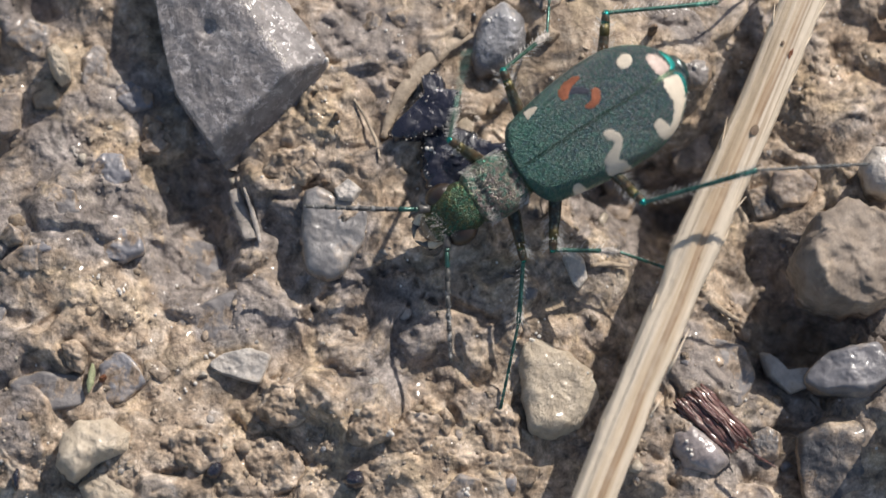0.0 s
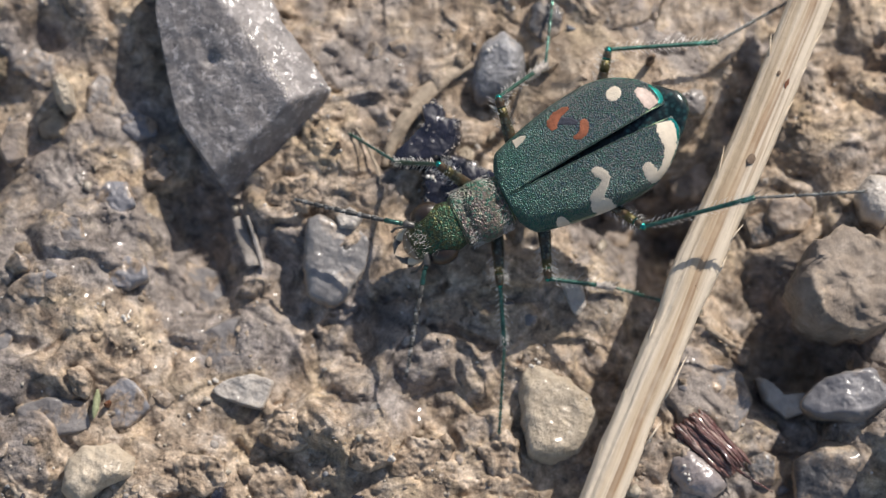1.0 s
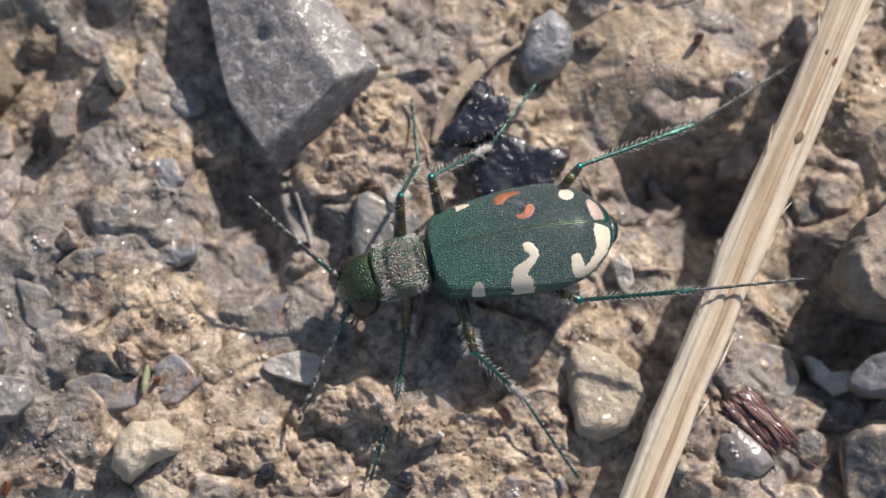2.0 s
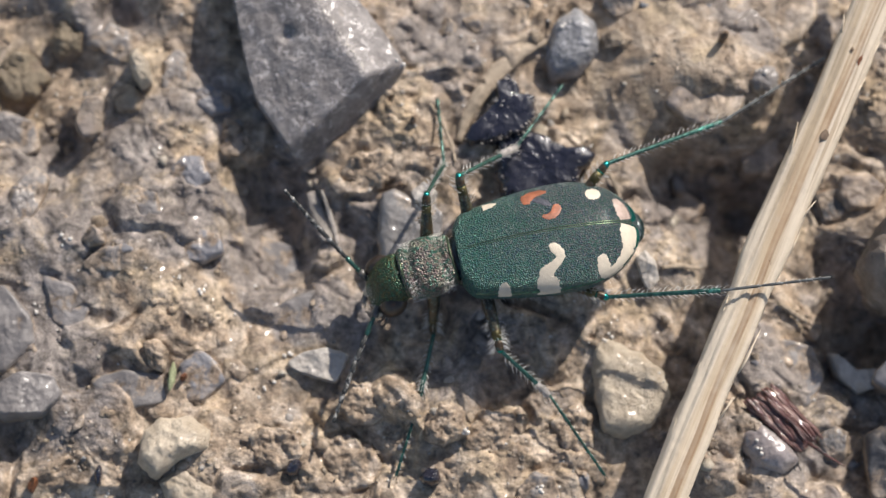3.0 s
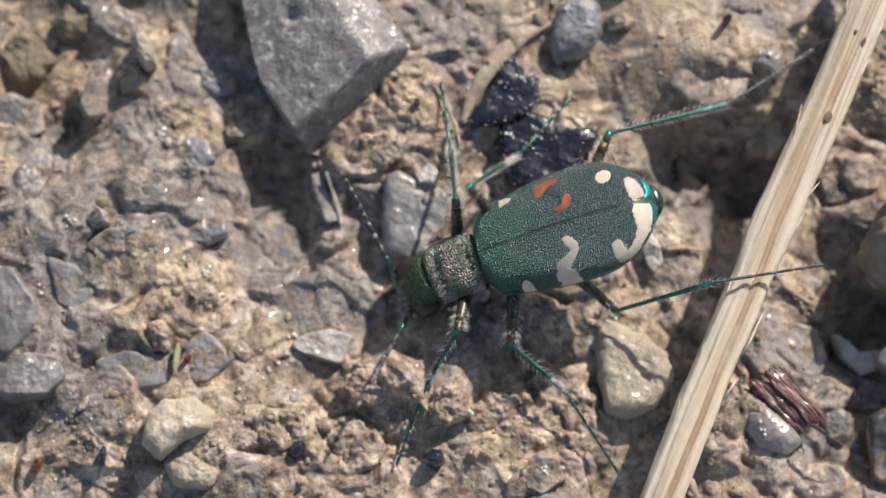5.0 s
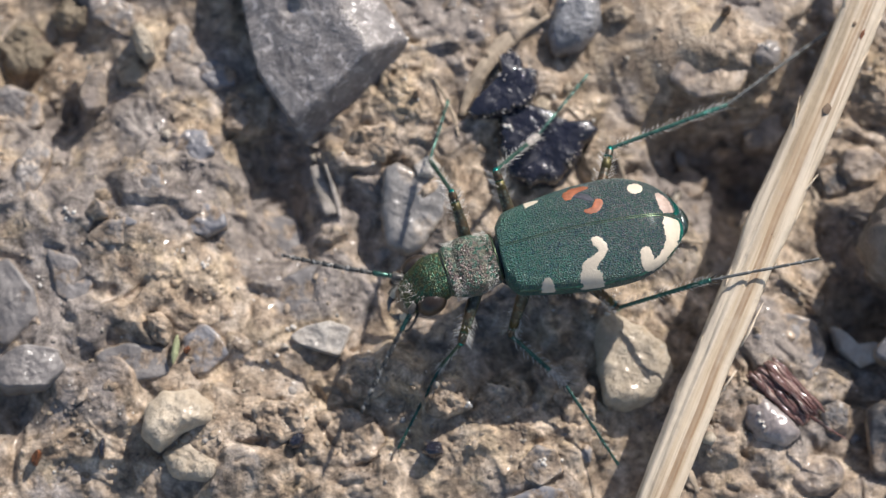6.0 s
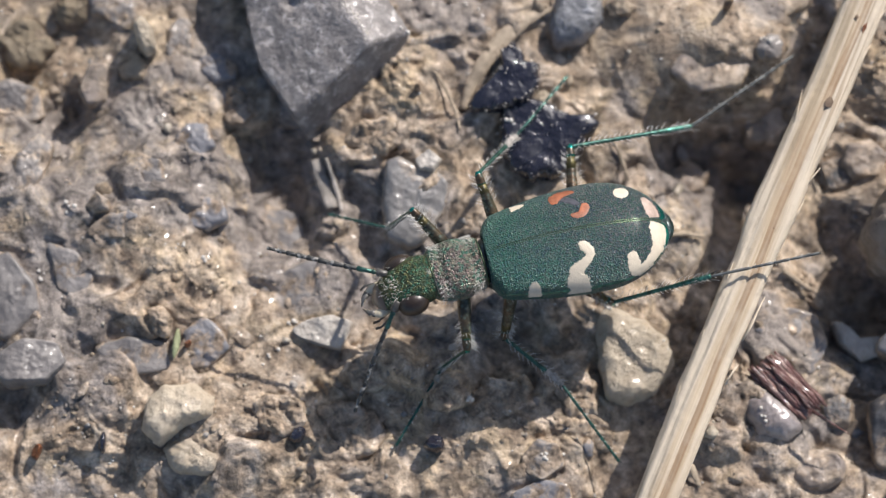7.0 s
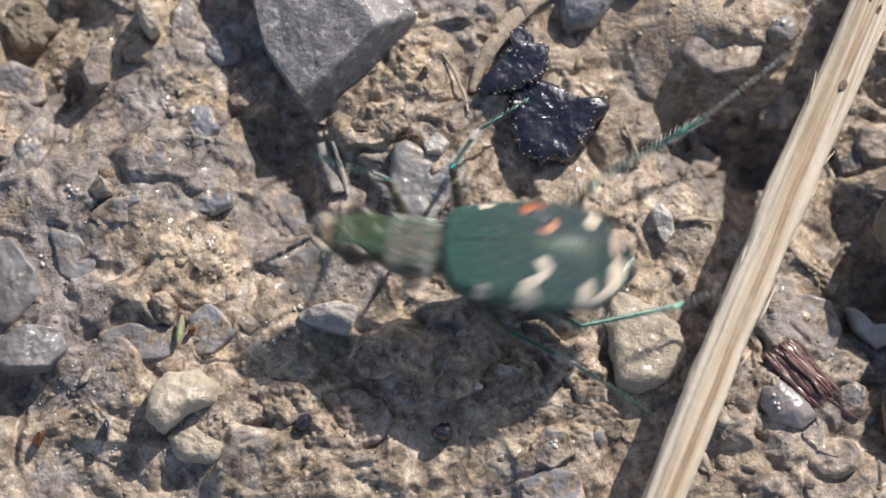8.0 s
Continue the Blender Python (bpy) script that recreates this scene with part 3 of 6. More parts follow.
# ---------------------------------------------------------------- the large stones
def wedge_stone():
    """The big grey stone with a ridge: a broad main face, a smooth upper face and a shaded nose."""
    outline = [(-9.85, 14.64), (-9.80, 12.13), (-9.25, 9.36), (-8.75, 7.30), (-7.25, 5.10), (-6.35, 3.95), (-5.60, 3.75), (-4.80, 4.15), (-3.40, 5.60), (-2.45, 7.30), (-1.54, 8.75), (-2.60, 10.40), (-3.77, 11.90), (-5.00, 14.64), (-7.18, 16.04)]
    ob = rock("wedge_stone", "large grey wedge-shaped stone with a sharp ridge", LEDGE, outline, 4.2, 0.0, (0, 0), 12.0, 0.05, 5, 0, n=200, rings=70)
    c, base = ob.location.xy / MM, ob.location.z / MM
    a, b = Vector((-5.95, 11.70, 2.75)), Vector((-3.35, 7.95, 2.55))
    corners = ((a, b, Vector((-8.9, 8.5, 1.45))), (a, b, Vector((-1.6, 8.8, 1.5))), (b, Vector((-5.85, 3.9, 0.8)), Vector((-3.3, 5.5, -0.2))), (b, Vector((-1.6, 8.7, 1.5)), Vector((-2.45, 7.25, -0.2))))
    faces = []       # the planes that the stone has split along
    for p, q, r in corners:
        nrm = (q - p).cross(r - p).normalized()
        faces.append((p, nrm if nrm.z > 0 else -nrm))
    for v in ob.data.vertices:
        p = v.co.xy / MM + c
        if v.co.z < -0.6 * MM:
            continue
        top = -0.10 * math.log(sum(math.exp(-10 * min(20.0, o.z - (nrm.x * (p.x - o.x) + nrm.y * (p.y - o.y)) / nrm.z)) for o, nrm in faces))      # edges worn round
        chip = 0.08 * noise.fractal(Vector((p.x * 0.8, p.y * 0.8, 4)), 0.7, 2.2, 5) - 0.35 * math.exp(-((p.x + 7.16) ** 2 + (p.y - 10.0) ** 2) / 0.12)
        v.co.z = max(-0.7 * MM, min(v.co.z, (top - base + chip) * MM))
    a, b = a.xy, b.xy
    rnd, bm = random.Random(3), bmesh.new()       # pale vein crystals, also put along the ridge as its bright glint
    tops = [(v.co / MM) for v in ob.data.vertices if v.co.z > 0.5 * MM]
    for _ in range(90):
        q = a.lerp(b, rnd.uniform(0.05, 1.0)) - c + Vector((rnd.gauss(0.05, 0.10), rnd.gauss(0.05, 0.10)))
        p = min(tops, key=lambda w: (w.xy - q).length_squared)
        r = rnd.uniform(0.015, 0.045)
        m = Matrix.Translation(p) @ pose(0, 0, 0, 0, 0, rnd.uniform(80, 150)) @ Matrix.Diagonal((r * rnd.uniform(1, 3), r, r * 0.6, 1))
        bmesh.ops.create_icosphere(bm, subdivisions=1, radius=1.0, matrix=m)
    part("crystal_vein", bm, WHITE, ob, "pale vein crystals added for the ridge's bright glint")
    return ob


wedge_stone()
ROCKS = [
    ("pebble", "blue-grey oval pebble with bright glints", ASH, [(5.44, 11.02), (6.66, 11.91), (7.61, 11.02), (7.73, 9.64), (6.78, 8.53), (5.43, 8.12), (5.03, 9.22)], 1.6, 0.0, (0.1, 0.1)),
    ("stone", "cream rounded stone with a rough pitted face", CREAM, [(7.24, -4.58), (7.91, -4.04), (9.51, -4.72), (10.57, -5.53), (10.96, -6.74), (10.28, -8.22), (8.94, -8.89), (7.74, -8.75), (7.36, -7.01)], 1.41, 0.55, (-0.06, -0.10)),
    ("pebble", "smooth violet-grey pebble beside the bark", PURPLE, [(14.27, -8.49), (15.07, -8.08), (16.39, -9.02), (17.04, -9.96), (16.23, -10.63), (14.91, -10.36), (14.20, -9.42)], 1.4, 0.1, (0.05, 0.1)),
    ("stone", "large greyish brown rounded stone", BROWN, [(19.77, -0.79), (20.83, 1.25), (22.59, 2.07), (24.59, 1.39), (25.61, -1.06), (24.50, -2.82), (22.08, -3.23), (20.36, -2.55)], 4.6, 1.4, (0.12, 0.05)),
    # unseen stone, added out of view to throw a shadow over the hollow
    ("stone", "unseen tall dark stone added to shade the hollow", DARK, [(25.33, -7.81), (25.64, -5.66), (27.13, -4.85), (29.25, -5.39), (29.99, -7.81), (28.60, -9.96), (26.47, -9.96)], 7.0, 1.0, (0.0, 0.0)),
    ("pebble", "pale orange pebble on the dark stone", WHITE, [(23.02, 3.58), (23.71, 4.54), (24.92, 4.40), (25.16, 3.03), (24.34, 2.07), (23.40, 2.35)], 1.6, 1.6, (0, 0)),
    ("stone", "pale wet chip of stone", WHITE, [(18.45, -4.58), (19.12, -4.85), (19.90, -5.66), (20.98, -5.39), (21.23, -6.20), (19.89, -6.61), (18.83, -5.80)], 1.2, 1.5, (0, 0.1)),
    ("stone", "bluish wet stone with a bright edge", BLUE, [(20.30, -6.07), (21.52, -4.85), (23.93, -4.31), (24.97, -5.93), (23.34, -7.01), (20.95, -6.74)], 1.6, 1.3, (0, 0)),
    ("flat_stone", "broad pinkish-grey flat stone", PINK, [(13.85, 12.13), (14.55, 14.36), (17.80, 14.08), (18.17, 11.58), (17.42, 10.19), (15.84, 9.36), (14.22, 9.41), (13.42, 10.74)], 1.0, 0.35, (0, 0.05)),
    ("flat_stone", "pinkish-grey blunt stone with a shaded foot", PINK, [(10.68, 6.87), (11.10, 8.25), (12.59, 9.22), (14.49, 9.36), (15.15, 8.25), (14.18, 6.32), (12.29, 5.91)], 1.4, 0.05, (-0.03, -0.08)),
    ("pebble", "small round grey pebble", GREY, oval(15.55, 8.12, 0.9, 0.7, 20, seed=3), 1.0, 0.5, (0, 0)),
    ("stone", "small white angular stone behind the beetle", WHITE, [(9.27, -0.38), (9.81, 0.03), (10.34, -0.52), (10.47, -1.33), (10.06, -1.96), (9.75, -1.60)], 1.0, 0.4, (0, 0)),
    ("stone", "pale wet stone chip with an ochre edge", WHITE, [(-7.26, -5.39), (-6.38, -4.80), (-5.23, -4.53), (-4.16, -4.91), (-4.75, -6.31), (-5.65, -6.09), (-6.56, -5.80)], 1.1, 0.35, (-0.05, -0.10)),
    ("pebble", "beige knobbly stone in mud", CREAM, [(-13.89, -8.89), (-13.15, -8.08), (-11.69, -7.95), (-10.62, -8.62), (-10.80, -9.56), (-12.07, -10.01), (-13.25, -11.03), (-14.06, -10.23)], 1.5, 0.4, (-0.05, -0.15)),
    ("pebble", "small beige stone below the knobbly one", CREAM, [(-13.12, -11.03), (-12.33, -10.23), (-11.53, -10.49), (-10.19, -11.56), (-10.72, -12.36), (-12.58, -12.10)], 1.2, 0.0, (0, 0)),
    ("stone", "greenish grey flat stone with a shaded foot", DUSKY, [(-20.77, -6.47), (-19.58, -5.80), (-17.98, -6.07), (-17.56, -7.01), (-18.48, -7.95), (-20.34, -8.22), (-21.42, -7.55)], 1.6, 0.5, (0, 0)),
    ("flat_stone", "grey slab half sunk in the mud", DUSKY, [(-16.51, -6.20), (-14.78, -5.66), (-12.91, -5.93), (-12.76, -7.28), (-14.75, -7.68), (-15.83, -7.14)], 0.8, 0.15, (0, 0.04)),
    ("flat_stone", "blue-grey slab beside a bit of moss", BLUE, [(-12.25, -5.39), (-11.32, -4.58), (-10.25, -5.39), (-9.97, -6.20), (-11.03, -7.14), (-12.23, -7.28)], 0.8, 0.2, (0, 0.05)),
    ("flat_stone", "small pale triangular stone", PINK, [(-10.11, -5.66), (-9.45, -5.12), (-8.78, -5.80), (-9.31, -6.20)], 0.7, 0.3, (0, 0)),
    ("flat_stone", "dusky grey slab lying flush", DUSKY, [(-9.19, -4.04), (-8.40, -2.96), (-6.53, -1.88), (-5.19, -1.60), (-4.92, -2.82), (-5.98, -4.31), (-8.12, -4.58)], 0.6, 0.2, (0, 0.05)),
    ("flat_stone", "grey angular slab sunk in mud", DUSKY, [(-18.86, -1.06), (-17.24, -1.60), (-16.42, -2.82), (-16.94, -4.04), (-18.15, -3.50), (-18.44, -2.15)], 0.7, 0.2, (0, 0)),
    ("flat_stone", "dark violet-grey slab of stone", DUSKY, [(-22.05, -2.15), (-20.46, -1.60), (-19.09, -3.23), (-18.93, -4.58), (-20.38, -5.93), (-21.99, -5.39)], 1.2, 0.3, (0, 0)),
    ("pebble", "ivory pebble standing on edge", CREAM, [(-14.76, 9.36), (-14.30, 9.69), (-13.76, 9.08), (-13.61, 7.98), (-14.09, 7.70), (-14.56, 8.39)], 1.5, 1.1, (0, 0)),
    ("shard", "wet dark grey shard with glints", GREY, [(-13.22, 9.36), (-12.55, 10.05), (-12.00, 9.64), (-11.85, 7.98), (-12.65, 7.29), (-13.28, 7.98)], 0.9, 0.0, (0.1, 0)),
    ("stone", "blue-grey stone flush with the mud", BLUE, [(-11.72, 7.98), (-10.91, 8.25), (-9.82, 7.56), (-9.82, 6.87), (-10.89, 6.60), (-11.65, 7.15)], 0.7, 0.0, (0, 0)),
    ("stone", "blue-grey rounded patch of stone", BLUE, [(-12.75, 3.85), (-12.09, 4.67), (-11.14, 4.54), (-10.73, 3.44), (-11.53, 2.76), (-12.61, 3.03)], 0.8, 0.15, (0, 0)),
    ("stone", "smooth blue-grey stone sunk in mud", BLUE, [(-12.71, 0.44), (-11.65, 1.12), (-10.30, 0.84), (-10.03, -0.11), (-11.09, -0.65), (-12.30, -0.38)], 0.8, 0.1, (0, 0)),
    ("stone", "violet-grey stone in the mud", GREY, [(-16.85, -0.79), (-15.93, 0.03), (-14.59, 0.30), (-14.18, -0.52), (-14.97, -1.12), (-16.45, -1.12)], 0.8, 0.2, (0, 0)),
    ("stone", "long grey edge of a stone", GREY, [(-20.51, 1.39), (-20.27, 3.03), (-19.21, 4.13), (-18.40, 3.58), (-18.91, 1.94), (-19.69, 0.84)], 0.9, 0.3, (0, 0)),
    ("flat_stone", "pale grey wet slab with a rounded lobe", SLAB, [(-2.79, 2.62), (-2.12, 3.08), (-1.13, 2.43), (-0.19, 2.26), (0.30, 1.66), (0.11, 0.30), (-0.54, -0.52), (-0.96, -1.33), (-1.79, -1.55), (-2.63, -1.06), (-2.87, 0.30)], 1.5, 0.2, (0.02, 0.06)),
    ("stone", "small pale knob of stone", WHITE, [(-1.32, 2.76), (-0.65, 3.25), (0.03, 2.76), (-0.38, 2.15), (-1.13, 2.21)], 0.9, 0.3, (0, 0)),
    ("stone", "dark bluish pebble in the crust", DARK, [(7.75, 11.86), (7.89, 12.97), (8.84, 13.52), (9.65, 12.69), (9.37, 11.58), (8.42, 11.16)], 1.2, 0.1, (0, 0)),
    ("stone", "round pale brown stone in the crust", PINK, oval(11.96, 12.83, 1.9, 1.2, 5, seed=8), 0.8, 0.1, (0, 0)),
    ("stone", "small ochre stone in the crust", TAN, [(7.74, 10.47), (8.55, 10.74), (9.36, 10.19), (8.95, 9.77), (8.00, 9.77)], 0.9, 0.3, (0, 0)),
    ("flat_stone", "flat grey stone behind the bark", DUSKY, [(14.98, -4.85), (16.19, -4.04), (17.79, -4.45), (18.30, -5.93), (17.47, -7.55), (16.42, -6.74), (15.09, -6.74)], 0.7, 0.2, (0, 0)),
    ("stone", "dark stone in shade by the straw", DARK, [(18.04, 3.03), (18.98, 3.30), (19.78, 2.62), (19.49, 1.66), (18.42, 1.53)], 1.0, 0.2, (0, 0)),
    ("stone", "greyish brown block under the shaded slab", PINK, [(14.43, 4.95), (15.26, 6.60), (16.61, 6.60), (16.86, 5.22), (16.04, 4.13), (14.69, 4.13)], 1.2, -0.1, (0, 0)),
    ("stone", "violet brown stone beside the straw", PINK, [(18.97, 2.76), (19.26, 3.85), (20.48, 4.13), (21.40, 3.30), (20.85, 2.21), (19.50, 2.07)], 1.2, 0.2, (0, 0)),
    ("stone", "dark grey wet stone by the bark", DARK, [(17.72, -8.62), (18.53, -7.95), (19.46, -8.49), (19.30, -9.69), (18.24, -9.83)], 1.0, 0.1, (0, 0)),
    ("stone", "pale rounded stone half buried", PINK, oval(17.67, -11.83, 1.5, 1.1, 10, seed=9), 1.3, 0.1, (0, 0)),
    ("stone", "dark slab lying in a hollow", DARK, [(20.12, -8.62), (21.74, -7.55), (23.86, -8.08), (24.32, -11.03), (22.17, -12.36), (20.33, -11.56)], 1.6, -0.2, (0, 0)),
    ("stone", "grey stone with a glinting top", GREY, [(3.74, -11.30), (4.41, -10.49), (5.47, -10.76), (5.73, -11.83), (4.67, -12.50), (3.74, -12.10)], 0.9, 0.3, (0, 0)),
    ("flat_stone", "blue-grey slab at the near edge", BLUE, [(3.07, -13.16), (4.67, -12.36), (5.99, -12.63), (6.25, -13.96), (4.13, -14.22)], 0.9, 0.2, (0, 0)),
    ("clod", "pale tan clod of dried mud", MUD, [(0.96, -8.89), (2.02, -7.55), (3.62, -7.81), (3.88, -9.16), (2.82, -9.69), (1.22, -9.69)], 1.2, 0.2, (0, 0.1)),
    ("clod", "crumbly ochre clod of earth", MUD, [(-0.64, -8.08), (0.16, -7.28), (1.23, -7.55), (1.36, -8.89), (0.16, -9.42), (-0.77, -9.02)], 1.3, 0.4, (0, 0)),
    ("clod", "rough tan clod of earth", MUD, [(-4.90, -7.55), (-4.11, -6.20), (-2.77, -6.47), (-1.97, -7.55), (-3.03, -8.35), (-4.37, -8.22)], 1.3, 0.3, (0, 0)),
    ("clod", "brown porous clod of earth", MUD, [(-8.89, -8.89), (-8.09, -8.35), (-6.49, -8.75), (-6.22, -9.96), (-7.55, -10.49), (-8.74, -9.96)], 1.2, 0.3, (0, 0)),
    ("clod", "broad tan clod with small holes", MUD, [(-5.96, -8.89), (-4.36, -8.62), (-2.77, -9.42), (-2.50, -10.76), (-4.09, -11.56), (-5.68, -10.76)], 1.0, 0.2, (0, 0)),
    ("clod", "tan crust broken at the edge", MUD, [(5.22, -8.08), (6.56, -7.01), (7.35, -7.81), (7.34, -9.42), (6.01, -9.69)], 1.0, 0.2, (0, 0)),
    ("clod", "pale crumb of dried mud", MUD, [(3.22, -7.68), (3.89, -7.41), (4.29, -8.08), (3.88, -8.89), (3.30, -8.62)], 1.1, 0.4, (0, 0)),
    ("clod", "yellowish crumbly clod beside the moss", MUD, [(-13.86, -4.58), (-13.20, -4.18), (-12.65, -4.99), (-12.91, -5.80), (-13.66, -5.66)], 1.0, 0.4, (0, 0)),
    ("clod", "light tan ridge of mud", MUD, [(-10.35, 5.77), (-10.22, 6.60), (-9.27, 6.19), (-9.40, 5.36), (-10.07, 5.22)], 0.8, 0.3, (0, 0)),
    ("stone", "thin pale stone with a lit tip", PINK, [(-10.48, 5.22), (-9.54, 5.55), (-8.86, 5.17), (-9.53, 4.67), (-10.34, 4.73)], 0.7, 0.4, (0, 0)),
    ("clod", "grey brown lump in shade", MUD, [(-4.68, 3.58), (-4.28, 4.67), (-2.53, 4.95), (-1.72, 3.85), (-2.53, 3.03), (-3.87, 3.03)], 1.1, 0.2, (0, 0)),
    ("stone", "greyish stone in the corner crust", GREY, [(-17.01, 10.19), (-15.81, 11.30), (-14.18, 10.74), (-13.90, 9.91), (-15.52, 9.50)], 0.9, 0.2, (0, 0)),
    ("stone", "brownish grey upright stone", PINK, [(-17.36, 6.05), (-16.84, 7.43), (-15.90, 7.56), (-16.01, 5.77), (-16.81, 5.36)], 2.2, 0.3, (0, 0)),
    ("stone", "pale brown lump of earth", TAN, [(-15.63, 7.98), (-14.69, 8.25), (-14.01, 7.43), (-14.27, 6.74), (-15.35, 6.74)], 1.1, 0.2, (0, 0)),
    ("stone", "pale glinting pebble in mud", PINK, [(-16.87, 0.44), (-16.34, 1.12), (-15.67, 0.71), (-15.66, 0.16), (-16.41, 0.03)], 0.9, 0.5, (0, 0)),
    ("stone", "grey stone at the water-dark hollow", DARK, [(-0.11, 11.02), (0.43, 11.44), (0.97, 11.02), (0.76, 10.41), (0.03, 10.41)], 0.7, 0.1, (0, 0)),
    ("stone", "dark brown pebble sunk in mud", DARK, [(1.11, 11.30), (1.79, 11.58), (2.19, 10.88), (1.65, 10.41)], 0.7, 0.1, (0, 0)),
    ("stone", "greyish purple stone embedded in mud", PINK, [(10.91, 3.03), (12.00, 3.58), (12.93, 2.89), (12.52, 1.94), (11.31, 1.94)], 1.0, 0.1, (0, 0)),
    ("pebble", "narrow upright grey pebble", GREY, oval(11.54, 3.85, 0.35, 0.6, 15, seed=4), 0.9, 0.3, (0, 0)),
    ("clod", "olive brown wet clod", OLIVE, [(-21.73, 9.08), (-20.94, 10.19), (-19.58, 10.05), (-18.61, 8.81), (-19.27, 7.70), (-20.75, 7.56)], 1.3, 0.3, (0, 0)),
    ("stone", "dusky wet stone in the corner crust", GREY, [(-21.95, 6.60), (-20.74, 7.01), (-19.25, 6.46), (-18.96, 5.09), (-20.30, 4.54), (-21.79, 5.09)], 1.0, 0.3, (0, 0)),
    ("clod", "dark brown crumbly clod of earth", OLIVE, [(-18.78, 10.47), (-17.98, 11.58), (-16.89, 11.16), (-17.15, 9.91), (-18.22, 9.50)], 1.2, 0.3, (0, 0)),
    # added slab: its tone stands for violet-grey mud and the shade on it
    ("flat_stone", "slab added for dull violet-grey, shaded mud", DUSKY, [(-9.63, 0.25), (-8.56, 1.12), (-6.87, 0.63), (-6.27, -0.73), (-7.47, -1.66), (-9.21, -1.22)], 0.8, 0.0, (0, 0)),
    ("flat_stone", "dusky slab with muddy edges", DUSKY, [(-14.36, 3.03), (-13.28, 2.62), (-12.99, 1.53), (-14.01, 1.12), (-14.74, 1.94)], 0.8, 0.2, (0, 0)),
    ("clod", "tan clod beside the straw", MUD, [(16.48, -2.82), (17.55, -2.28), (18.48, -3.23), (18.06, -4.04), (16.86, -3.77)], 1.0, 0.2, (0, 0)),
]
for i, (nm, text, mt, line, tall, up, lean) in enumerate(ROCKS):
    flat = {"flat_stone": 0.5, "clod": 0.5}.get(nm, 0.85 if tall > 1.4 else 0.7)
    rock(nm, text, mt, line, tall * flat, up + (0.14 if mt is BLUE else 0.0) - (0.15 if tall > 1.4 else 0.42 if nm == "flat_stone" else 0.32), lean, 1.6 if nm in ("pebble", "clod") else 3.0 if mt is BROWN or nm == "flat_stone" else 3.2 if mt in (CREAM, WHITE) else 2.4, 0.36 if nm == "clod" else 0.17 if mt is CREAM else 0.26 if mt is BROWN else 0.12, i + 3, 0 if nm in ("pebble", "clod") else 0 if mt is CREAM else 2)


# ---------------------------------------------------------------- straw, bark, flake and small bits
def tube(bm, path, radii, n=10, squash=1.0):
    """A tube along a path of points, closed at the ends."""
    path = [Vector(p) for p in path]
    rows = []
    for k, p in enumerate(path):
        d = (path[min(k + 1, len(path) - 1)] - path[max(k - 1, 0)]).normalized()
        side = d.cross(Vector((0, 0, 1)))
        side = side.normalized() if side.length > 1e-4 else Vector((0, 1, 0))
        up = side.cross(d)
        rows.append([p + float(radii[k]) * (math.cos(2 * math.pi * i / n) * side + squash * math.sin(2 * math.pi * i / n) * up) for i in range(n)])
    grid_mesh(bm, rows, loop=True, cap=True)


def loft(bm, rows, n=24, power=1.0):
    """Closed body from cross sections: x, middle y, middle z, half width, height above, depth below."""
    out = []
    for x, cy, cz, hw, up, dn in rows:
        ring = []
        for i in range(n):
            t = 2 * math.pi * i / n
            c, s = math.cos(t), math.sin(t)
            ring.append((x, cy + hw * math.copysign(abs(c) ** power, c), cz + (up if s > 0 else dn) * math.copysign(abs(s) ** power, s)))
        out.append(ring)
    grid_mesh(bm, out, loop=True, cap=True)


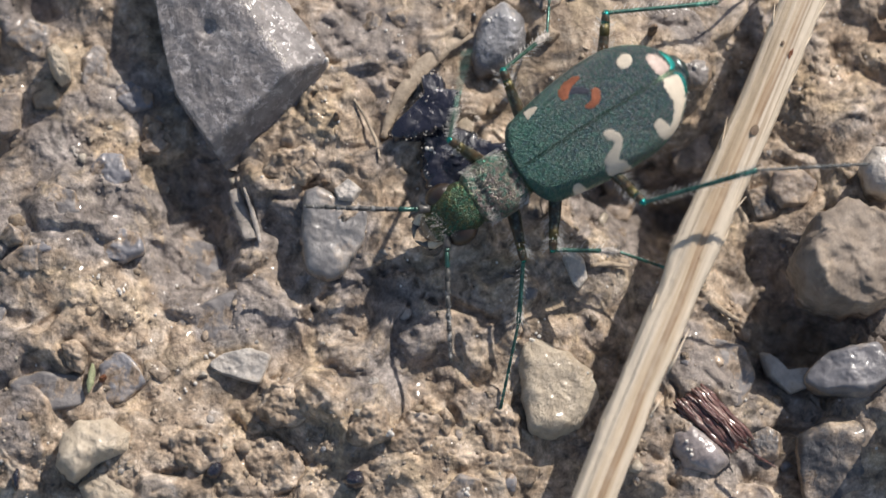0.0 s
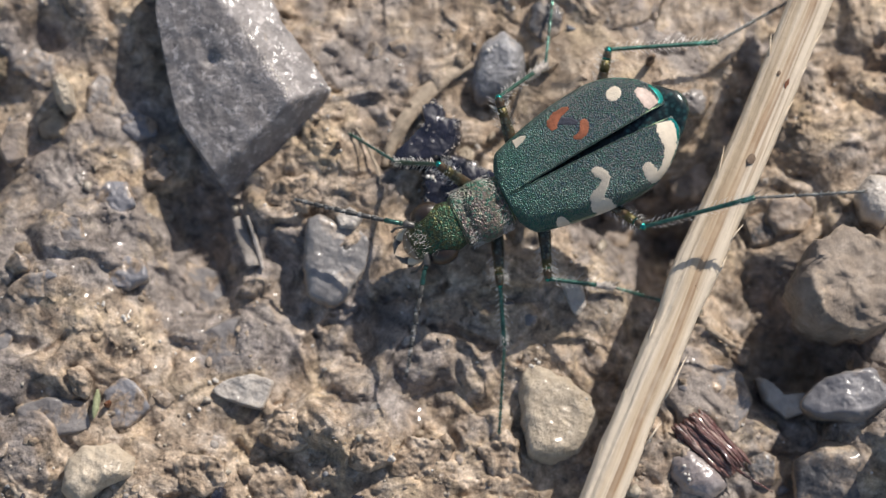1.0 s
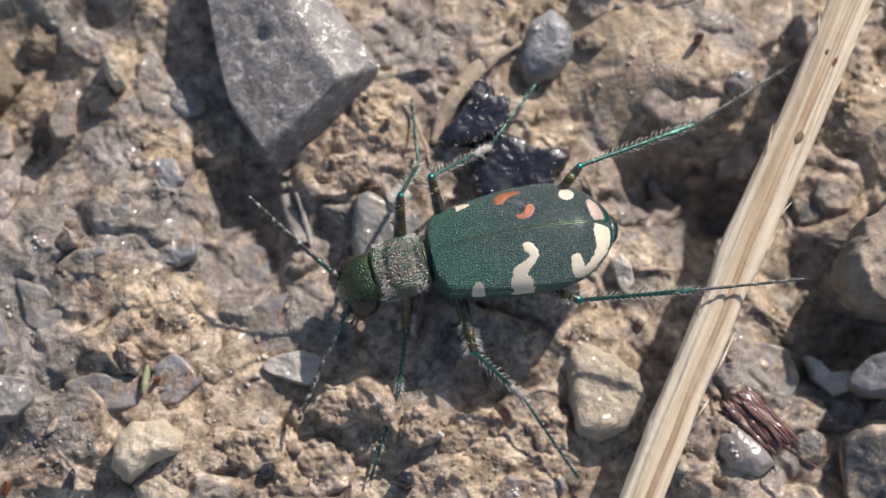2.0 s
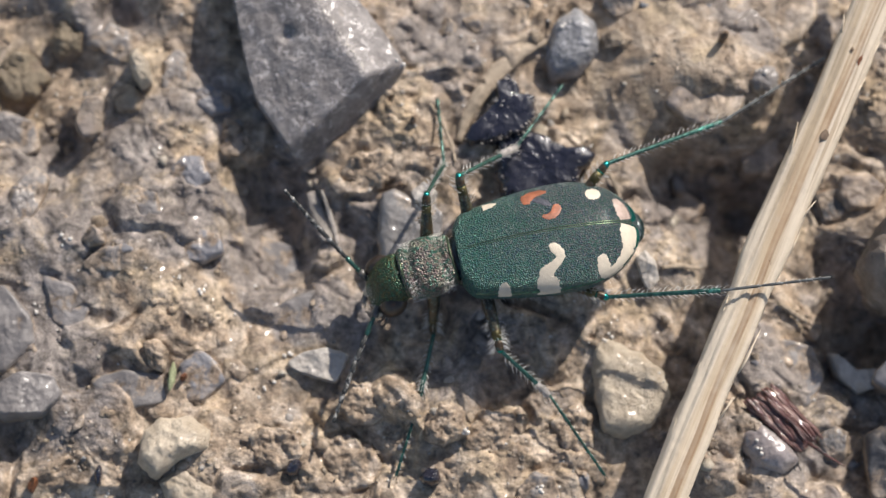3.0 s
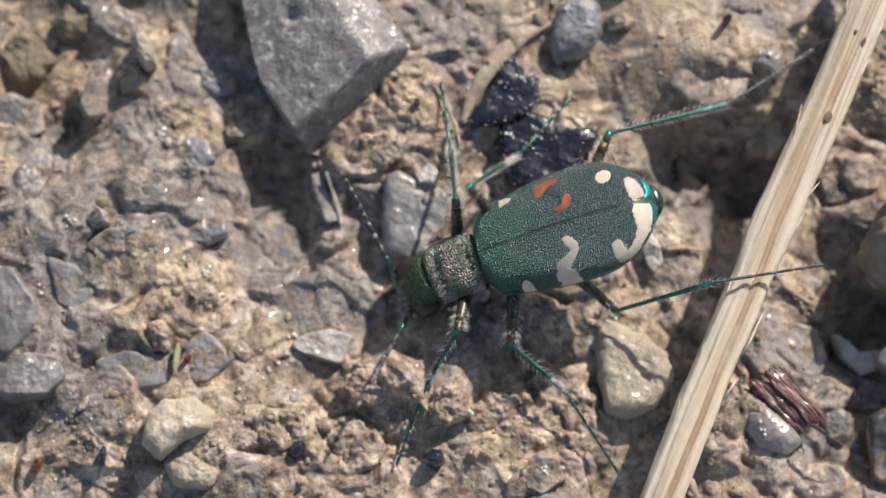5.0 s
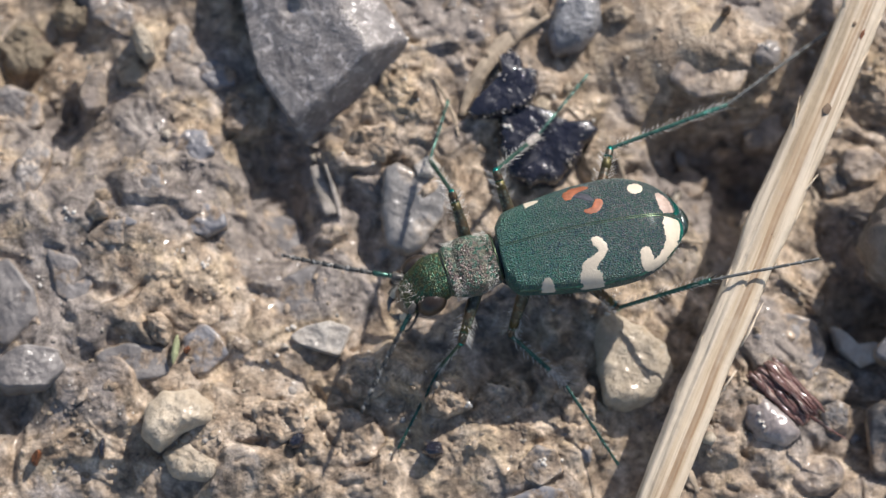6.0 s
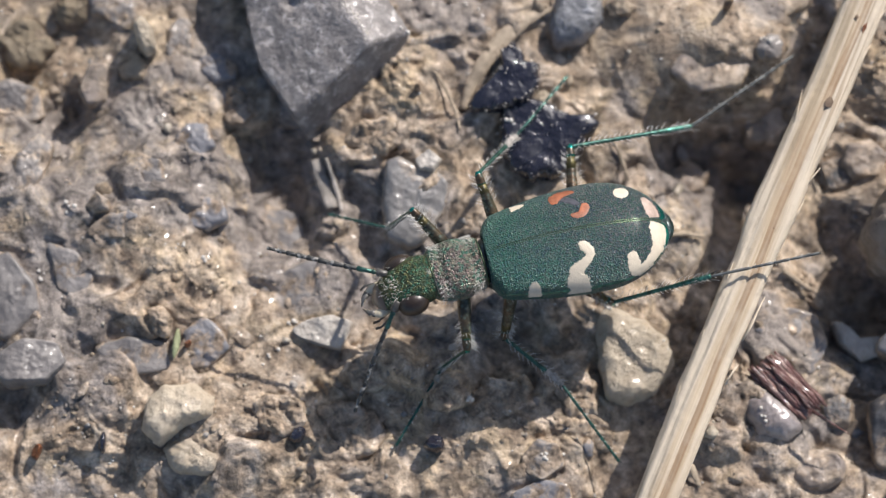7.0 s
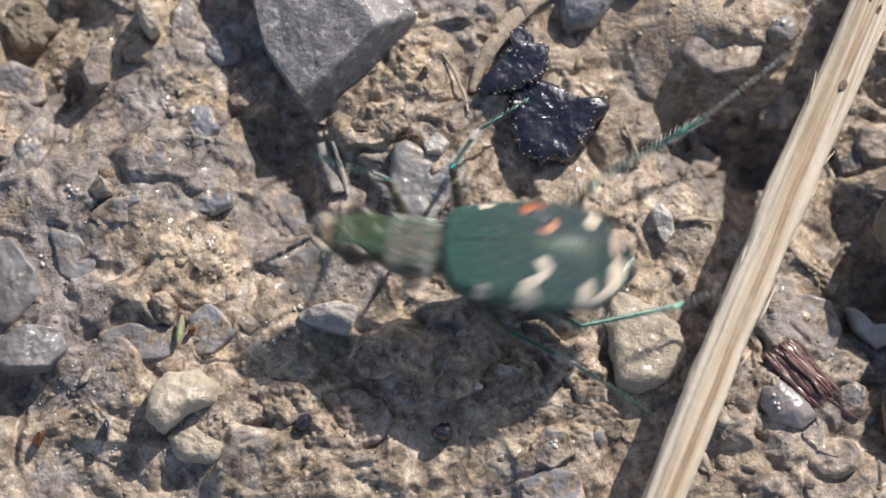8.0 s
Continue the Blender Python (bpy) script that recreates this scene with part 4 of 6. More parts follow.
def straw():
    """A split, ribbed dry stem lying across the stones."""
    a, b = Vector((9.36, -15.05, 2.90)), Vector((22.25, 15.55, 3.50))
    length = (b - a).length
    bm = bmesh.new()
    rows, n = [], 40
    for k in range(361):
        u = k / 360
        x = u * length
        fat = 0.95 + 0.05 * math.sin(u * 5.0 + 0.7) + 0.05 * noise.noise(Vector((x * 0.4, 1, 2)))
        bend = 0.18 * math.sin(u * 6.0)
        row = []
        for i in range(n):
            t = 2 * math.pi * i / n
            rib = 0.10 * max(0, math.cos(t * 2 + 0.9)) - 0.20 * math.exp(-((t - 1.72) / 0.16) ** 2) - 0.10 * math.exp(-((t - 0.95) / 0.12) ** 2)
            r = fat * (0.90 + rib + 0.05 * noise.noise(Vector((x * 0.25, math.cos(t) * 2, math.sin(t) * 2))) + 0.04 * noise.fractal(Vector((x * 0.5, math.cos(t) * 5, math.sin(t) * 5)), 0.7, 2.2, 3))
            torn = 0.24 * min(1.0, max(0.0, (u - 0.40) / 0.06)) * max(0.0, math.cos(t)) ** 0.5      # a strip of the rind is gone below
            row.append((x, r * math.cos(t) + bend + torn, 0.72 * r * math.sin(t)))
        rows.append(row)
    grid_mesh(bm, rows, loop=True, cap=True)
    top = new("straw")
    d = b - a
    top.matrix_world = Matrix.Translation(a * MM) @ d.to_track_quat("X", "Z").to_matrix().to_4x4()
    tagged(top, "bleached split straw stem lying across the stones", "straw")
    part("stem", bm, STRAW, top)
    for spot, r, mt, text in ((Vector((19.91, 8.32, 3.70)), 0.26, KNOT, "rusty round scar"), (Vector((18.05, 4.80, 3.70)), 0.20, KNOT_DARK, "dark brown scar"),
                              (Vector((19.39, 8.86, 3.70)), 0.09, KNOT_DARK, "dark brown scar")):
        q = spot - a
        x = q.dot(d.normalized())
        y = q.dot(d.to_track_quat("X", "Z") @ Vector((0, 1, 0)))
        bm = bmesh.new()
        rows = []
        for s in (0.0, 0.35, 0.7, 1.0):
            rows.append([(x + 1.3 * r * s * math.cos(i * 0.3927) * (1 + 0.12 * math.sin(i * 2.1)), y + r * s * math.sin(i * 0.3927),
                          0.72 * 0.92 * math.sqrt(max(0.05, 0.95 - (y + r * s * math.sin(i * 0.3927)) ** 2)) + 0.020 - 0.035 * s) for i in range(16)])
        grid_mesh(bm, rows, loop=True)
        part("scar", bm, mt, top, text)
    rnd = random.Random(5)
    for _ in range(16):      # lifted fibres along the edges
        x, s = rnd.uniform(3, length - 3), rnd.choice((-1, 1))
        bm = bmesh.new()
        l = rnd.uniform(0.8, 2.2)
        tube(bm, [(x, s * 0.80, 0.25), (x + l * 0.5, s * 0.93, 0.28), (x + l, s * (0.95 + rnd.uniform(0, 0.15)), 0.30)], [0.05, 0.045, 0.01], 6)
        part("fibre", bm, STRAW, top)
    return top


straw()


def bark_chip():
    """A flat chip of bark, split into ragged fibrous strips."""
    a, b = Vector((14.95, -6.74)), Vector((17.44, -9.42))
    d = b - a
    top = new("bark_chip")
    top.matrix_world = Matrix.Translation((a.x * MM, a.y * MM, (level(*((a + b) / 2), 1.0) + 0.55) * MM)) @ pose(0, 0, 0, 0, 4, math.degrees(math.atan2(d.y, d.x)))
    tagged(top, "wet reddish brown chip of fibrous bark", "bark")
    rnd, n = random.Random(12), 10
    for i in range(n):
        v = 2 * i / (n - 1) - 1
        x0, x1 = rnd.uniform(-0.05, 0.45) + 0.25 * v, d.length * rnd.uniform(0.82, 1.06) + 0.15 * v
        wide, lift = rnd.uniform(0.085, 0.16), 0.36 * (1 - v * v) + rnd.uniform(-0.05, 0.10)
        bm = bmesh.new()
        path, radii = [], []
        for k in range(19):
            u = k / 18
            x = x0 + (x1 - x0) * u
            path.append((x, 0.74 * v + 0.10 * noise.noise(Vector((x * 1.1, i * 3.1, 2))), lift + 0.07 * noise.noise(Vector((x * 1.6, i * 1.7, 8)))))
            radii.append(wide * min(1.0, 0.35 + 5 * u, 0.25 + 5 * (1 - u)) * (1 + 0.6 * noise.noise(Vector((x * 2.6, i * 5.3, 4)))))
        tube(bm, path, radii, 9, rnd.uniform(0.5, 1.1))
        part("strip", bm, BARK, top)
    bm = bmesh.new()
    loft(bm, [(0.15, 0, 0, 0.5, 0.22, 0.5), (0.6, 0, 0, 0.74, 0.30, 0.6), (d.length * 0.5, 0, 0, 0.76, 0.32, 0.6), (d.length - 0.5, 0, 0, 0.70, 0.30, 0.6), (d.length - 0.1, 0, 0, 0.45, 0.2, 0.5)], 20)
    part("core", bm, BARK, top, "dark inner bark")
    bm = bmesh.new()
    tube(bm, [(17.31, -9.29, 0.9), (18.24, -9.91, 0.8), (19.02, -10.36, 0.7)], [0.10, 0.07, 0.03], 8)
    part("splinter", bm, BARK)
    tagged(bpy.context.scene.objects["splinter"], "thin dark splinter beside the bark chip", "splinter")


bark_chip()


def black_flake():
    """A crumpled two-lobed glossy black flake."""
    top = new("black_flake")
    tagged(top, "crumpled glossy black charred flake, dusted with grit", "flake")
    lobes = ([(2.68, 7.95), (3.25, 8.38), (3.75, 8.05), (3.90, 7.42), (4.61, 7.29), (4.69, 6.60), (4.07, 5.36), (2.59, 5.00), (1.45, 4.89), (1.24, 5.50), (2.18, 6.46), (2.91, 7.21)],
             [(2.75, 5.20), (4.10, 5.85), (5.41, 5.25), (6.09, 4.89), (7.03, 4.89), (7.37, 4.40), (6.89, 3.85), (6.34, 2.76), (5.13, 1.80), (3.65, 1.94), (2.98, 2.76), (2.72, 3.85)])
    for k, line in enumerate(lobes):
        ob = rock("lobe", "", FLAKE, line, 0.45, 1.0 - 0.1 * k, (0.03, 0.04), 5.0, 0.10, 60 + k, 0, n=170, fray=1.1)
        del ob["category"]
        ob.parent = top
        rnd, bm = random.Random(70 + k), bmesh.new()
        c = ob.location / MM
        spots = [v.co / MM for v in ob.data.vertices if v.co.z > 0.2 * MM]
        rim = [p for p in spots if p.xy.length > 0.86 * max(q.xy.length for q in spots if abs(q.xy.angle_signed(p.xy, 0)) < 0.12)]
        for p in [rnd.choice(rim) for _ in range(80)] + [rnd.choice(spots) for _ in range(12)]:
            r = rnd.uniform(0.012, 0.045)
            m = Matrix.Translation(p + Vector((rnd.gauss(0, 0.06), rnd.gauss(0, 0.06), 0.02))) @ Matrix.Diagonal((r * rnd.uniform(0.8, 2), r, r * 0.7, 1))
            bmesh.ops.create_icosphere(bm, subdivisions=1, radius=1.0, matrix=m)
        part("dust", bm, WHITE, ob, "whitish dust along the ragged edge")
    return top


black_flake()


def strand(name, label, category, material, path, radii, squash=0.6, lift=0.25):
    bm = bmesh.new()
    fine = []
    for (x0, y0), (x1, y1) in zip(path, path[1:]):
        for k in range(6):
            fine.append((x0 + (x1 - x0) * k / 6, y0 + (y1 - y0) * k / 6))
    fine.append(path[-1])
    zs = [level(x, y, 0.4) for x, y in fine]
    zs = [sum(zs[max(0, i - 4):i + 5]) / len(zs[max(0, i - 4):i + 5]) for i in range(len(zs))]
    rr = [np.interp(i / (len(fine) - 1), np.linspace(0, 1, len(radii)), radii) * (1 + 0.15 * noise.noise(Vector((i * 0.7, 3, 1)))) for i in range(len(fine))]
    tube(bm, [(x, y, z + lift) for (x, y), z in zip(fine, zs)], rr, 10, squash)
    return tagged(part(name, bm, material), label, category)


strand("grass_blade", "dry tan grass blade half buried in mud", "grass", STALK, [(5.17, 10.19), (3.95, 9.58), (2.86, 8.67), (2.05, 7.56), (1.38, 6.46), (0.97, 5.22)], [0.14, 0.34, 0.44, 0.42, 0.30, 0.16], 0.45, 0.05)
strand("stem_bit", "pale broken bit of dry stem", "stem", STUB, [(-5.54, 2.98), (-5.21, 2.07), (-4.94, 1.12), (-4.77, 0.41)], [0.06, 0.12, 0.13, 0.08], 0.7, 0.40)
strand("stem_bit", "grey weathered bit of stem", "stem", STUB, [(-6.02, 3.03), (-5.75, 2.07), (-5.39, 1.12), (-5.25, 0.57)], [0.28, 0.36, 0.36, 0.30], 0.45, 0.42)
strand("moss_sprig", "tiny sprig of green moss", "moss", MOSS, [(-12.44, -5.39), (-12.46, -5.80), (-12.53, -6.34), (-12.61, -6.79)], [0.05, 0.17, 0.18, 0.05], 0.8, 0.5)
strand("twig", "thin brown twig lying in the crust", "twig", STALK, [(10.61, -0.79), (11.55, -0.63), (12.49, -0.68)], [0.10, 0.14, 0.08], 0.8, 0.3)
strand("rootlet", "fine pale rootlet in the crust", "rootlet", STALK, [(-0.38, 7.01), (0.16, 6.19), (0.65, 5.09), (0.83, 4.13)], [0.05, 0.08, 0.09, 0.05], 0.8, 0.25)
strand("twig", "short ochre twig beside the straw", "twig", STALK, [(16.08, -2.42), (16.74, -2.82), (17.54, -3.23)], [0.10, 0.16, 0.10], 0.8, 0.4)
strand("rootlet", "curved dry rootlet in mud", "rootlet", STALK, [(8.10, 3.85), (8.49, 3.03), (8.89, 1.94)], [0.05, 0.10, 0.06], 0.8, 0.3)
strand("grass_blade", "short dry ochre grass bit", "grass", STALK, [(10.91, -11.03), (11.70, -11.83), (12.09, -12.76)], [0.12, 0.2, 0.1], 0.5, 0.3)


def crumb(name, label, category, material, x, y, rx, ry, tall, turn=0, up=0.15, seed=1):
    return rock(name, label, material, oval(x, y, rx, ry, turn, 8, 0.15, seed), tall, up, (0, 0), 1.2, 0.14, seed + 90, 1, "", category)


crumb("charred_bit", "black charred bit in the mud", "charcoal", FLAKE, -0.37, -10.82, 0.55, 0.42, 0.7, 10, 0.3, 1)
crumb("charred_bit", "small black charred bit in mud", "charcoal", FLAKE, -6.80, -10.41, 0.45, 0.35, 0.5, 30, 0.2, 2)
crumb("seed", "dark reddish seed in mud", "seed", KNOT, -19.01, -11.16, 0.2, 0.42, 0.5, -25, 0.3, 3)
crumb("charred_bit", "narrow black charred splinter", "charcoal", FLAKE, -15.91, -10.71, 0.2, 0.55, 0.5, -5, 0.2, 4)
crumb("seed", "dark brown seed on the flat stone", "seed", KNOT_DARK, 13.55, 10.02, 0.26, 0.16, 0.35, 35, 0.9, 5)
crumb("seed", "small dark seed in mud", "seed", KNOT_DARK, -1.19, 6.13, 0.16, 0.2, 0.4, 0, 0.3, 6)
crumb("seed", "small round dark seed", "seed", KNOT_DARK, -1.80, 3.14, 0.14, 0.14, 0.35, 0, 0.3, 7)
crumb("seed", "rusty brown fragment of plant", "seed", KNOT, -11.98, -6.07, 0.22, 0.12, 0.4, 30, 0.6, 8)


def scattered_pebbles():
    """Loose small stones spread thinly over the crust."""
    rnd = random.Random(21)
    protos = []
    kinds = [("small grey stone half buried in mud", GREY), ("small bluish stone half buried in mud", BLUE), ("small tan crumb of dried mud", TAN), ("small pale stone half buried in mud", WHITE),
             ("small cream stone half buried in mud", CREAM), ("small pinkish stone half buried in mud", PINK)]
    for k, (text, mt) in enumerate(kinds):
        for v in range(2):
            bm = bmesh.new()
            bmesh.ops.create_icosphere(bm, subdivisions=3, radius=1.0)
            off = Vector((k * 3.1, v * 5.7, 1.3))
            cuts = [(Vector((rnd.uniform(-1, 1), rnd.uniform(-1, 1), rnd.uniform(-0.2, 1))).normalized(), rnd.uniform(0.55, 0.85)) for _ in range(5)]
            for vert in bm.verts:
                p = vert.co.copy()
                for nrm, dist in cuts:
                    over = p.dot(nrm) - dist
                    if over > 0:
                        p -= nrm * over
                p *= 1 + 0.16 * noise.fractal(p * 1.6 + off, 0.6, 2.0, 4)
                vert.co = Vector((p.x, p.y * 0.8, p.z * 0.65))
            ob = part("pebble", bm, mt)
            protos.append(tagged(ob, text, "stone", "small stones strewn over the mud"))
    for k in range(70):
        x, y = rnd.uniform(-25, 25), rnd.uniform(-15.5, 15.5)
        s = min(1.0, 0.22 + rnd.expovariate(5.0))
        base = rnd.choices(protos, [4, 4, 3, 3, 7, 7, 1, 1, 1, 1, 4, 4])[0]
        m = pose(x * MM, y * MM, (level(x, y, s * 0.6) - 0.25 * s) * MM, rnd.uniform(-25, 25), rnd.uniform(-25, 25), rnd.uniform(0, 360))
        if k < len(protos):
            ob, base = protos[k], protos[k]
        else:
            ob = base.copy()
            scene.collection.objects.link(ob)
        ob.matrix_world = m @ Matrix.Diagonal((s, s, s, 1))


scattered_pebbles()


def grit():
    """Sand grains and crumbs too many to count."""
    rs = np.random.RandomState(4)
    bm = bmesh.new()
    bmesh.ops.create_icosphere(bm, subdivisions=1, radius=1.0)
    ball = np.array([v.co[:] for v in bm.verts])
    tri = np.array([[v.index for v in f.verts] for f in bm.faces])
    bm.free()
    n = 4500
    x, y = rs.uniform(-26, 26, n), rs.uniform(-16.5, 16.5, n)
    keep = 0.10 + spread(x, y, CRUMBLY) > rs.uniform(0, 1.3, n)
    x, y = x[keep], y[keep]
    n = len(x)
    s = np.clip(0.05 + rs.exponential(0.055, n), 0, 0.30)
    z = height(x, y) + 0.1 * s
    pts = ball[None] * (1 + 0.34 * rs.randn(n, len(ball), 1)) * s[:, None, None] * np.stack([rs.uniform(0.7, 1.3, n), rs.uniform(0.7, 1.3, n), rs.uniform(0.5, 0.9, n)], 1)[:, None]
    pts = (pts + np.stack([x, y, z], 1)[:, None]).reshape(-1, 3) * MM
    faces = (tri[None] + np.arange(n)[:, None, None] * len(ball)).reshape(-1, 3)
    me = bpy.data.meshes.new("grit")
    me.vertices.add(len(pts)), me.vertices.foreach_set("co", pts.ravel().astype(np.float32))
    me.loops.add(faces.size), me.loops.foreach_set("vertex_index", faces.ravel().astype(np.int32))
    me.polygons.add(len(faces)), me.polygons.foreach_set("loop_start", (np.arange(len(faces)) * 3).astype(np.int32))
    me.polygons.foreach_set("use_smooth", np.ones(len(faces), bool))
    me.update(calc_edges=True)
    me.materials.append(GRIT)
    tagged(new("grit", me), "sand grains and earth crumbs strewn over the mud", "grit", "", "stuff")


grit()


def crumbs():
    """Crumbs of dried mud, pressed into the crust."""
    rs = np.random.RandomState(9)
    bm = bmesh.new()
    bmesh.ops.create_icosphere(bm, subdivisions=2, radius=1.0)
    ball = np.array([v.co[:] for v in bm.verts])
    tri = np.array([[v.index for v in f.verts] for f in bm.faces])
    bm.free()
    n = 6500
    x, y = rs.uniform(-26, 26, n), rs.uniform(-16.5, 16.5, n)
    keep = 0.22 + spread(x, y, CRUMBLY) > rs.uniform(0, 1.2, n)
    x, y = x[keep], y[keep]
    n = len(x)
    s = np.clip(0.05 + rs.exponential(0.065, n), 0, 0.5)
    bend = np.ones((n, len(ball)))
    for f, amp in ((1.6, 0.24), (3.1, 0.16), (6.0, 0.09)):
        d = rs.randn(n, 3)
        bend += amp * np.sin(f * (d @ ball.T) + rs.uniform(0, 6.28, (n, 1)))
    flat = np.stack([rs.uniform(0.8, 1.5, n), rs.uniform(0.7, 1.1, n), rs.uniform(0.28, 0.55, n)], 1)
    for _ in range(6):       # broken faces
        d = rs.randn(n, 3)
        d /= np.linalg.norm(d, axis=1)[:, None]
        bend = np.minimum(bend, rs.uniform(0.35, 0.8, (n, 1)) / np.maximum(0.05, d @ ball.T))
    pts = ball[None] * bend[..., None] * s[:, None, None] * flat[:, None]
    a = rs.uniform(0, 6.28, n)[:, None]
    px, py = pts[..., 0] * np.cos(a) - pts[..., 1] * np.sin(a), pts[..., 0] * np.sin(a) + pts[..., 1] * np.cos(a)
    pts = (np.stack([px, py, pts[..., 2]], -1) + np.stack([x, y, height(x, y) + 0.0 * s], 1)[:, None]).reshape(-1, 3) * MM
    faces = (tri[None] + np.arange(n)[:, None, None] * len(ball)).reshape(-1, 3)
    me = bpy.data.meshes.new("mud_crumbs")
    me.vertices.add(len(pts)), me.vertices.foreach_set("co", pts.ravel().astype(np.float32))
    me.loops.add(faces.size), me.loops.foreach_set("vertex_index", faces.ravel().astype(np.int32))
    me.polygons.add(len(faces)), me.polygons.foreach_set("loop_start", (np.arange(len(faces)) * 3).astype(np.int32))
    me.polygons.foreach_set("use_smooth", np.ones(len(faces), bool))
    me.update(calc_edges=True)
    me.materials.append(MUD)
    tagged(new("mud_crumbs", me), "crumbs of dried tan mud strewn over the crust", "mud", "", "stuff")


crumbs()


def surface(x, y):
    """Height of whatever lies uppermost at a place."""
    bpy.context.view_layer.update()
    hit, place, *_ = scene.ray_cast(bpy.context.evaluated_depsgraph_get(), Vector((x, y, 40)) * MM, Vector((0, 0, -1)))
    return place.z / MM if hit else float(height(x, y))


def quartz():
    """Clear wet grains that catch the sun."""
    rnd = random.Random(31)
    bm = bmesh.new()
    for _ in range(240):
        x, y, r = rnd.uniform(-25, 25), rnd.uniform(-16, 16), rnd.uniform(0.04, 0.09)
        m = Matrix.Translation((x, y, float(height(x, y)) + r * 0.2)) @ Matrix.Diagonal((r, r * rnd.uniform(0.7, 1.2), r * 0.8, 1))
        bmesh.ops.create_icosphere(bm, subdivisions=2, radius=1.0, matrix=m)
    for x, y in ((-11.1, -2.1), (-19.0, -2.9), (1.2, -8.8), (4.7, -11.4), (8.0, -4.1), (-1.6, 8.8), (6.0, 10.9), (14.9, -9.3), (-12.4, -1.6), (-17.7, 0.4), (3.4, 4.6), (10.6, -6.0), (-8.2, -6.6), (15.3, 8.4), (-7.0, -5.0)):
        for _ in range(4):       # wet clusters
            px, py, r = x + rnd.gauss(0, 0.16), y + rnd.gauss(0, 0.16), rnd.uniform(0.05, 0.12)
            m = Matrix.Translation((px, py, surface(px, py) + r * 0.3)) @ Matrix.Diagonal((r, r, r * 0.9, 1))
            bmesh.ops.create_icosphere(bm, subdivisions=3, radius=1.0, matrix=m)
    ob = part("quartz_grains", bm, QUARTZ)
    tagged(ob, "tiny clear wet quartz grains glinting in the mud", "sand", "", "stuff")


quartz()


# ---------------------------------------------------------------- the beetle (x ahead, y to its left, z up; origin at the wing bases)
LONG, WIDE = 8.75, 2.70


def ely_half(x):
    u = min(1.0, max(0.0, -x / LONG))
    if u > 0.58:
        return max(0.02, WIDE * max(0.0, 1 - ((u - 0.58) / 0.42) ** 2.2) ** 0.62)
    return (0.74 + 0.26 * math.sin(math.pi / 2 * u / 0.58)) * WIDE * (1 - 0.30 * max(0.0, 1 - u / 0.07) ** 2)


def ely_top(x):
    u = min(1.0, max(0.0, -x / LONG))
    return 1.50 - 2.6 * (u - 0.42) ** 2 - 0.75 * max(0.0, (u - 0.80) / 0.20) ** 2


def ely_point(x, y, lift=0.0):
    w, t = ely_half(x), ely_top(x)
    s = min(1.0, abs(y) / w)
    c = math.sqrt(max(0.0, 1 - s * s))
    edge = -0.12 + 0.10 * (-x / LONG)
    p = Vector((x, y, edge + (t - edge) * c ** 0.8))
    nrm = Vector((0.0, s * math.copysign(1, y) * 0.9, c + 0.12)).normalized()
    return p + nrm * lift


def elytron(parent, side):
    """One wing case with rolled edge and inner face."""
    bm = bmesh.new()
    rows = []
    for k in range(111):
        u = (k / 110) ** 1.0
        x = -LONG * (1 - (1 - u) ** 1.35) if u > 0 else 0.0
        w = ely_half(x)
        row = [ely_point(x, side * max(0.006, w * math.sin(i / 36 * math.pi / 2))) for i in range(37)]
        last = row[-1]
        row += [last + Vector((0, -side * 0.05, -0.10)), last + Vector((0, -side * min(0.30, w * 0.3), -0.10))]
        row += [ely_point(x, side * max(0.006, w * 0.85 * (1 - i / 6)), -0.16) for i in range(7)]
        rows.append(row)
    grid_mesh(bm, rows, loop=True, cap=True)
    return part("elytron", bm, ELYTRA, parent, "dark green granular wing case with cream marks")


def ribbon(path, widths, side, lift=0.018, cols=7):
    """A mark lying on a wing case along a path of (x, y)."""
    bm = bmesh.new()
    pts, n = [Vector(p) for p in path], len(path)
    fine, wid = [], []
    for k in range(n - 1):
        for q in range(8):
            t = q / 8
            p0, p1, p2, p3 = pts[max(0, k - 1)], pts[k], pts[k + 1], pts[min(n - 1, k + 2)]
            fine.append(0.5 * ((2 * p1) + (p2 - p0) * t + (2 * p0 - 5 * p1 + 4 * p2 - p3) * t * t + (3 * p1 - p0 - 3 * p2 + p3) * t ** 3))
            wid.append(widths[k] + (widths[k + 1] - widths[k]) * t * t * (3 - 2 * t))
    fine.append(pts[-1]), wid.append(widths[-1])
    rows = []
    for k, p in enumerate(fine):
        d = (fine[min(k + 1, len(fine) - 1)] - fine[max(k - 1, 0)]).normalized()
        nrm = Vector((-d.y, d.x))
        row = []
        for c in range(cols):
            f = 2 * c / (cols - 1) - 1
            q = p + nrm * wid[k] * 0.5 * (f + 0.26 * noise.noise(Vector((k * 0.55, f * 3, 5 + path[0][0]))) * abs(f))
            y = min(max(q.y, 0.03), ely_half(q.x) * 0.995)
            row.append(ely_point(q.x, side * y, lift * (1.0 if abs(f) < 0.99 else 0.2)))
        rows.append(row)
    grid_mesh(bm, rows)
    return bm


def dot(x, y, r, sx=1.0):
    path, wid = [], []
    for k in range(7):
        a = math.pi * k / 6
        path.append((x - sx * r * math.cos(a), y)), wid.append(max(0.04, 2 * r * math.sin(a)))
    return path, wid


